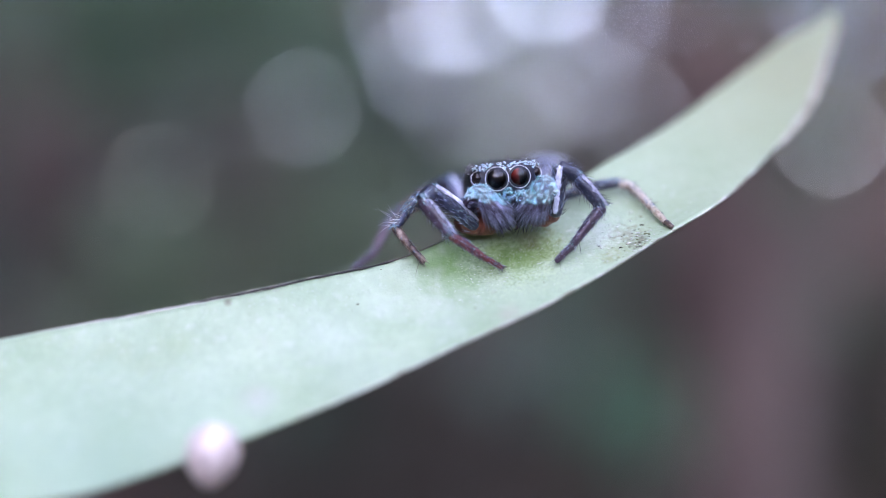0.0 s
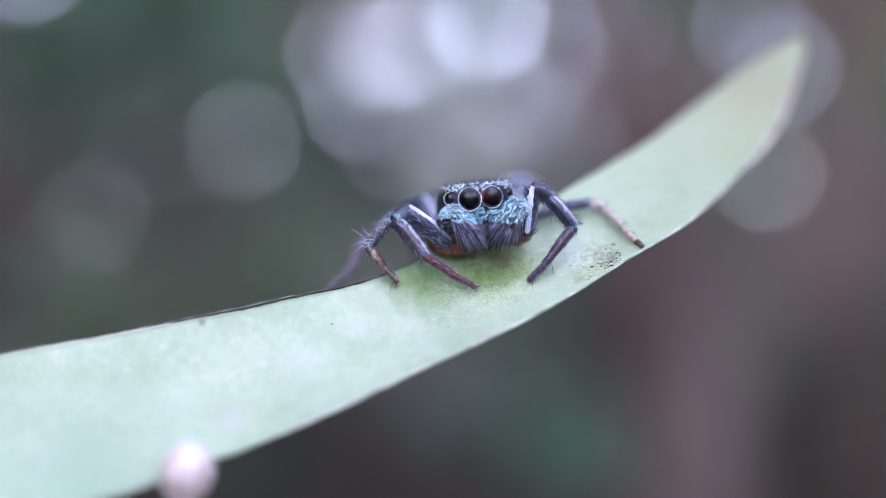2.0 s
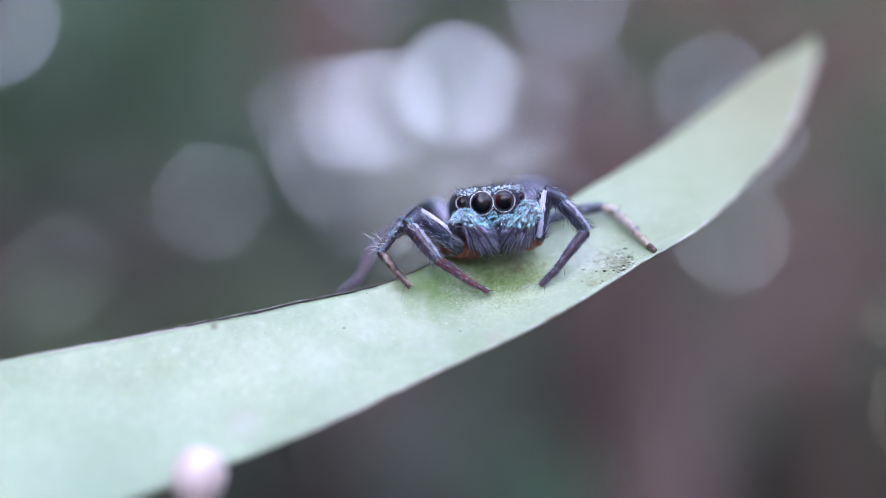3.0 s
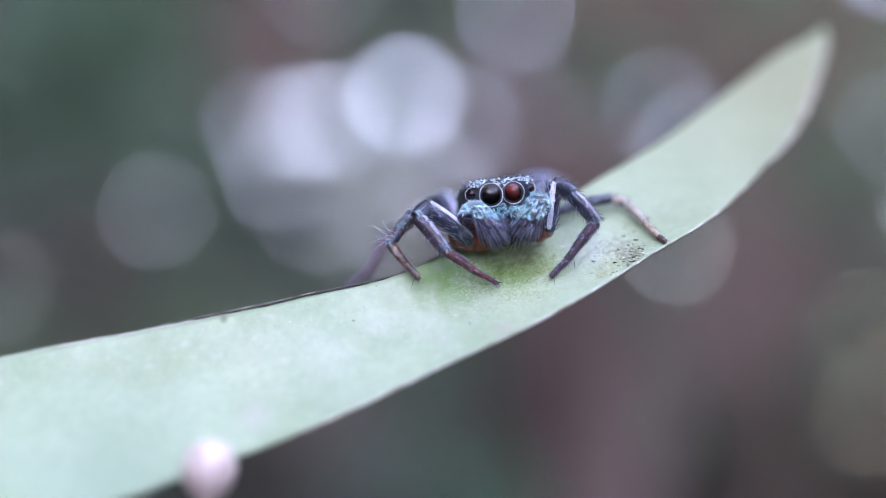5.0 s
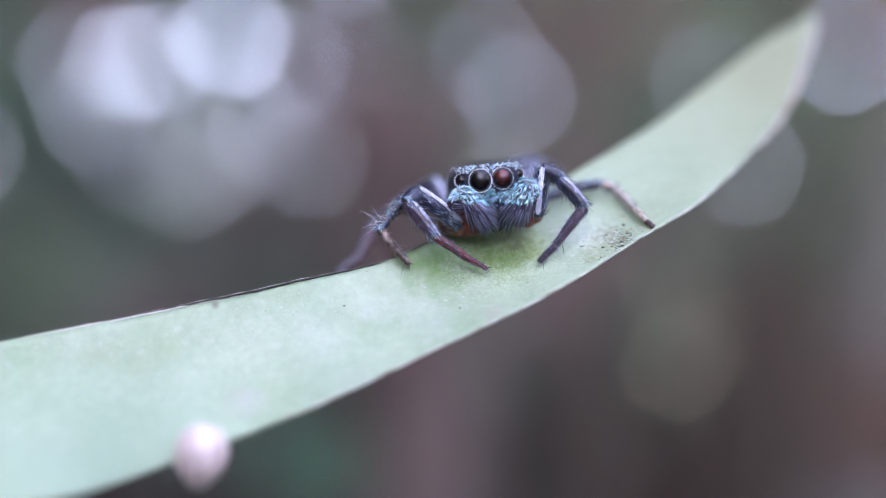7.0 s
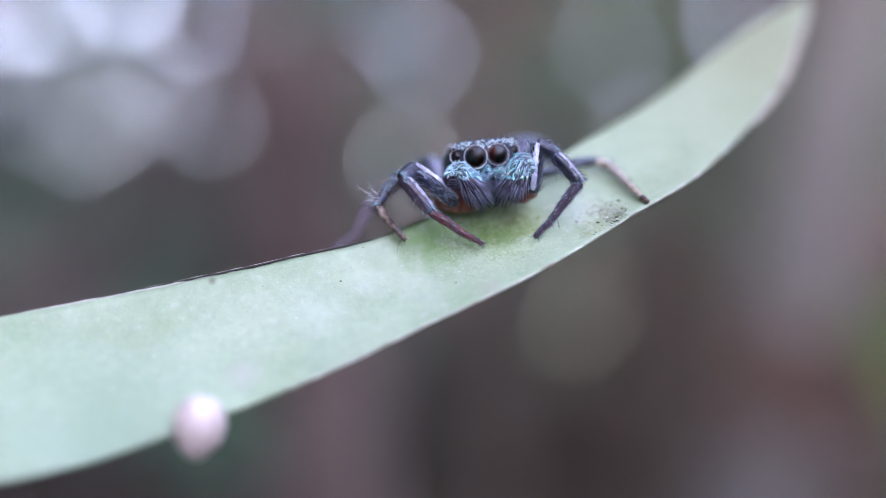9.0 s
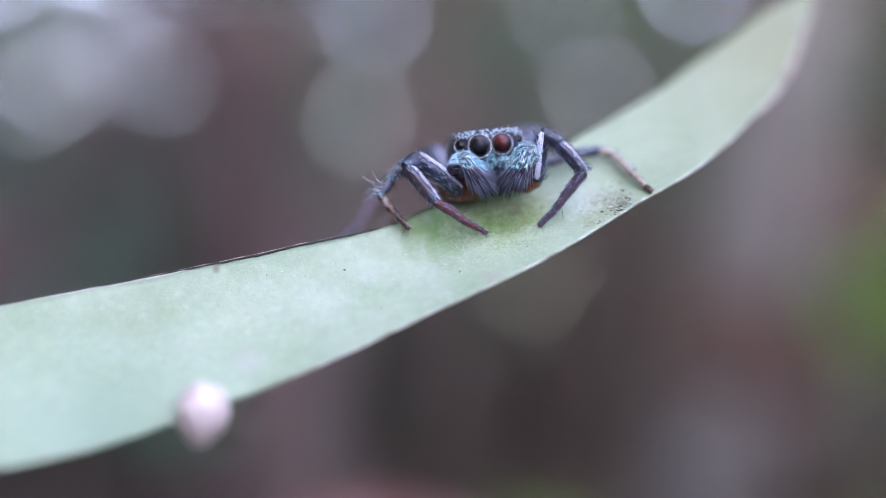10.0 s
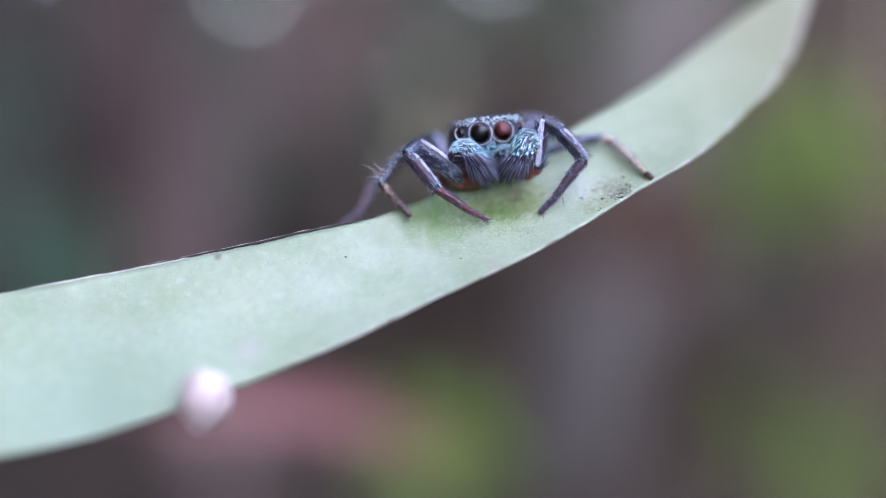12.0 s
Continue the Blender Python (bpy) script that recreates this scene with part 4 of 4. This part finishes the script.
def leg(joints, radii, colours, seed, hairs, stripe=None, long_hairs=0, hair_material=None, label="hairy jointed leg"):
    """One leg: coxa at the body, then five joints; joints are hip, trochanter and the five ends."""
    rng = np.random.default_rng(seed)
    hip, trochanter = Vector(joints[0]), Vector(joints[1])
    root = part("leg", tube([hip, (hip + trochanter) / 2, trochanter], limb_radius(radii[0] * 1.05, radii[0] * 1.1, 0.1), 10, 12), COXA, spider, label)
    bristles, fringe, pale = Shape(), Shape(), Shape()
    for k, name in enumerate(SEGMENTS):
        a, b = Vector(joints[k + 1]), Vector(joints[k + 2])
        axis = b - a
        size = axis.length
        axis.normalize()
        r0, r1 = radii[k], radii[k + 1]
        bow = Vector((0, -0.02, 0.05)) * size if k == 0 else Vector((0, 0, 0.015)) * size
        mid = (a + b) / 2 + bow
        ext = axis * (r0 * 0.45)
        body = tube([a - ext, mid, b + axis * r1 * 0.35], limb_radius(r0 * (1.0 if k else 0.85), r1, 0.14 if k < 3 else 0.03), 18, 14)
        part(name, body, colours[k], root)
        u, w = side_ways(axis)
        amount = int(3.2 * hairs * size * (1.2 if k in (0, 2) else 1.0))
        for _ in range(amount):
            t, g = rng.random(), rng.uniform(0, 2 * math.pi)
            out = u * math.cos(g) + w * math.sin(g)
            r = (r0 + (r1 - r0) * t) * 0.98
            base = a + axis * size * t + bow * 4 * t * (1 - t) + out * r
            hair(bristles if rng.random() < 0.45 else fringe, base, out * rng.uniform(0.35, 0.8) * (1 if k < 3 else 0.6) + axis * 0.8 + Vector(rng.normal(size=3)) * 0.15, rng.uniform(0.08, 0.23) * (1 if k < 3 else 0.55), rng.uniform(0.0032, 0.0058), 0.1, axis)
            # pale scales, denser on upward faces, where they also stand for top gloss
            for _ in range((5 if out.z > 0.3 else 2 if out.z > -0.1 else 1) * (3 if k == 1 else 1)):
                if rng.random() < (0.8 if k < 3 else 0.07):
                    tt = rng.random()
                    scale_piece(pale, a + axis * size * tt + bow * 4 * tt * (1 - tt) + out * (r0 + (r1 - r0) * tt), out, axis + Vector(rng.normal(size=3)) * 0.15, rng.uniform(0.07, 0.14), 0.0075, 0.12)
        for _ in range(int(long_hairs * size)):
            t, g = rng.random(), rng.uniform(0, 2 * math.pi)
            out = u * math.cos(g) + w * math.sin(g)
            hair(bristles, a + axis * size * t + out * r1, out + axis * 0.5, rng.uniform(0.22, 0.42), 0.006, 0.15, axis)
        if stripe and k in stripe:
            band = Shape()
            face = Vector(stripe[k])
            face = (face - axis * face.dot(axis)).normalized()
            flank = axis.cross(face)
            for _ in range(int((700 if k == 0 else 230) * size)):
                t = rng.uniform(0.02, 0.97)
                out = (face + flank * rng.normal() * (0.13 if k == 0 else 0.16)).normalized()
                r = (r0 + (r1 - r0) * t) * (1 + 0.14 * math.sin(math.pi * t))
                scale_piece(band, a + axis * size * t + bow * 4 * t * (1 - t) + out * r, out, axis + Vector(rng.normal(size=3)) * 0.08, rng.uniform(0.07, 0.12), 0.011, 0.06)
            part("stripe", band, STRIPE, root, "band of whitish scales along the leg", kind="stuff")
    part("bristle_coat", bristles, hair_material or HAIRDARK, root, kind="stuff")
    part("fringe", fringe, HAIRGREY if hair_material is None else hair_material, root, kind="stuff")
    part("scale_coat", pale, LEGSCALES, root, kind="stuff")
    end = Vector(joints[-1])
    axis = (end - Vector(joints[-2])).normalized()
    pad = Shape()
    for _ in range(60):
        hair(pad, end - axis * 0.05 + Vector(rng.normal(size=3)) * 0.02, axis * 0.7 + Vector((0, 0, -0.7)) + Vector(rng.normal(size=3)) * 0.35, rng.uniform(0.025, 0.055), 0.007, 0.0)
    part("foot_pad", pad, HAIRDARK, root, "dark tuft at the foot", kind="stuff")
    return root


DARK3 = [LEGDARK, LEGDARK, LEGDARK]
leg([(1.77, 0.70, 0.45), (2.08, 0.20, 0.41), (2.17, 0.00, 1.40), (2.52, 0.05, 1.21), (3.07, 0.00, 0.57), (2.43, -0.05, -0.27), (2.09, -0.03, -0.60)],
    [0.17, 0.155, 0.145, 0.13, 0.075, 0.055], DARK3 + [LEGPLUM, LEGPLUM], 41, 70, {0: (-0.1, -1, 0), 2: (0.6, -0.8, 0.6)}, 4, label="dark hairy front leg with a white-striped thigh")
leg([(0.80, 0.70, 0.16), (0.38, 0.25, 0.14), (-0.54, 0.05, 0.87), (-0.75, -0.12, 0.69), (-0.14, -0.30, -0.06), (0.54, -0.18, -0.52), (0.96, -0.08, -0.75)],
    [0.17, 0.185, 0.155, 0.115, 0.07, 0.043], [LEGDARK, LEGDARK, LEGPLUM, LEGRED, LEGRED], 42, 70, {0: (0.2, -0.7, 0.8), 2: (0.5, -0.7, 0.8)}, 4, label="dark hairy front leg with a red-brown foot")
golden = leg([(0.68, 1.00, 0.27), (0.27, 0.90, 0.45), (-0.89, 0.45, 0.72), (-1.12, 0.35, 0.46), (-1.36, 0.20, 0.11), (-1.02, 0.10, -0.31), (-0.72, 0.00, -0.63)],
    [0.15, 0.15, 0.115, 0.098, 0.078, 0.06], DARK3 + [LEGBROWN, LEGBROWN], 43, 60, None, 10, HAIRGOLD, label="dark leg with an amber-brown foot")
whiskers = Shape()
for _ in range(14):
    hair(whiskers, Vector((-1.28, 0.22, 0.26)) + Vector(RNG.normal(size=3)) * 0.09, Vector((-1, -0.1, 0.15)) + Vector(RNG.normal(size=3)) * 0.35, RNG.uniform(0.25, 0.5), 0.0035, 0.25, Vector((0, 0, RNG.choice((-1, 1)))))
part("whisker_tuft", whiskers, HAIRPALE, golden, "long fine pale hairs", kind="stuff")
leg([(0.66, 1.70, 0.34), (0.21, 1.80, 0.38), (-0.15, 2.60, 1.23), (-0.66, 2.90, 1.02), (-1.66, 2.90, 0.23), (-1.96, 2.40, -0.49), (-2.37, 1.50, -0.83)],
    [0.15, 0.15, 0.12, 0.105, 0.075, 0.055], [BELLY, LEGDARK, LEGMAUVE, LEGMAUVE, LEGMAUVE], 44, 50, {0: (0, -0.5, 1)}, 4, label="slender leg with a pale thigh and mauve foot")
leg([(0.74, 2.30, 0.48), (0.55, 2.60, 0.62), (0.66, 3.40, 1.42), (0.76, 3.90, 1.35), (0.85, 3.20, 0.77), (0.90, 2.20, 0.41), (0.85, 1.30, 0.35)],
    [0.15, 0.15, 0.12, 0.105, 0.075, 0.055], DARK3 + [LEGBROWN, LEGBROWN], 45, 30, None, 0, label="hind leg tucked behind the body")
leg([(1.54, 1.20, 0.46), (1.95, 1.00, 0.67), (3.62, 1.35, 1.14), (3.90, 1.30, 1.04), (4.26, 0.72, 0.55), (4.47, 0.27, 0.25), (4.58, 0.12, 0.15)],
    [0.12, 0.11, 0.09, 0.08, 0.065, 0.05], [LEGDARK, LEGGOLD, LEGGOLD, LEGGOLD, LEGBROWN], 46, 22, None, 3, HAIRGOLD, label="leg with a dark thigh and translucent amber foot")
leg([(1.51, 1.80, 0.51), (1.89, 1.90, 0.80), (2.46, 2.50, 1.59), (2.72, 2.80, 1.50), (2.85, 2.60, 1.22), (2.75, 2.10, 1.04), (2.66, 1.75, 0.95)],
    [0.15, 0.15, 0.12, 0.105, 0.075, 0.055], [LEGBROWN, LEGDARK, LEGDARK, LEGBROWN, LEGBROWN], 47, 25, None, 0, HAIRGOLD, label="brown-thighed leg folded beside the body")
leg([(1.48, 2.40, 0.55), (1.63, 2.70, 0.69), (2.10, 3.60, 1.54), (2.17, 4.00, 1.45), (1.98, 3.20, 0.95), (1.77, 2.20, 0.74), (1.70, 1.60, 0.71)],
    [0.15, 0.15, 0.12, 0.105, 0.075, 0.055], DARK3 + [LEGBROWN, LEGBROWN], 48, 30, None, 0, label="hind leg tucked behind the body")


def motions():
    for thing in (leaf, egg, spider):
        walk(thing, TURNS)
    looks = [(0.0, 66, 6), (1.0, 64, 5), (1.5, 50, 5), (2.5, 42, 6), (3.0, 42, 6), (5.0, 105, 6), (5.5, 126, 6), (6.5, 128, 6), (7.0, 114, 12), (9.0, 52, 8),
             (9.5, 122, 10), (10.0, 112, 25), (10.5, 100, 55), (11.0, 116, 20), (11.5, 124, 8), (12.0, 126, 6)]
    walk(globe_right, [(t, pose(0, 0, 0, 0, 0, a)) for t, a, b in looks])
    walk(globe_left, [(t, pose(0, 0, 0, 0, 0, b)) for t, a, b in looks])


motions()
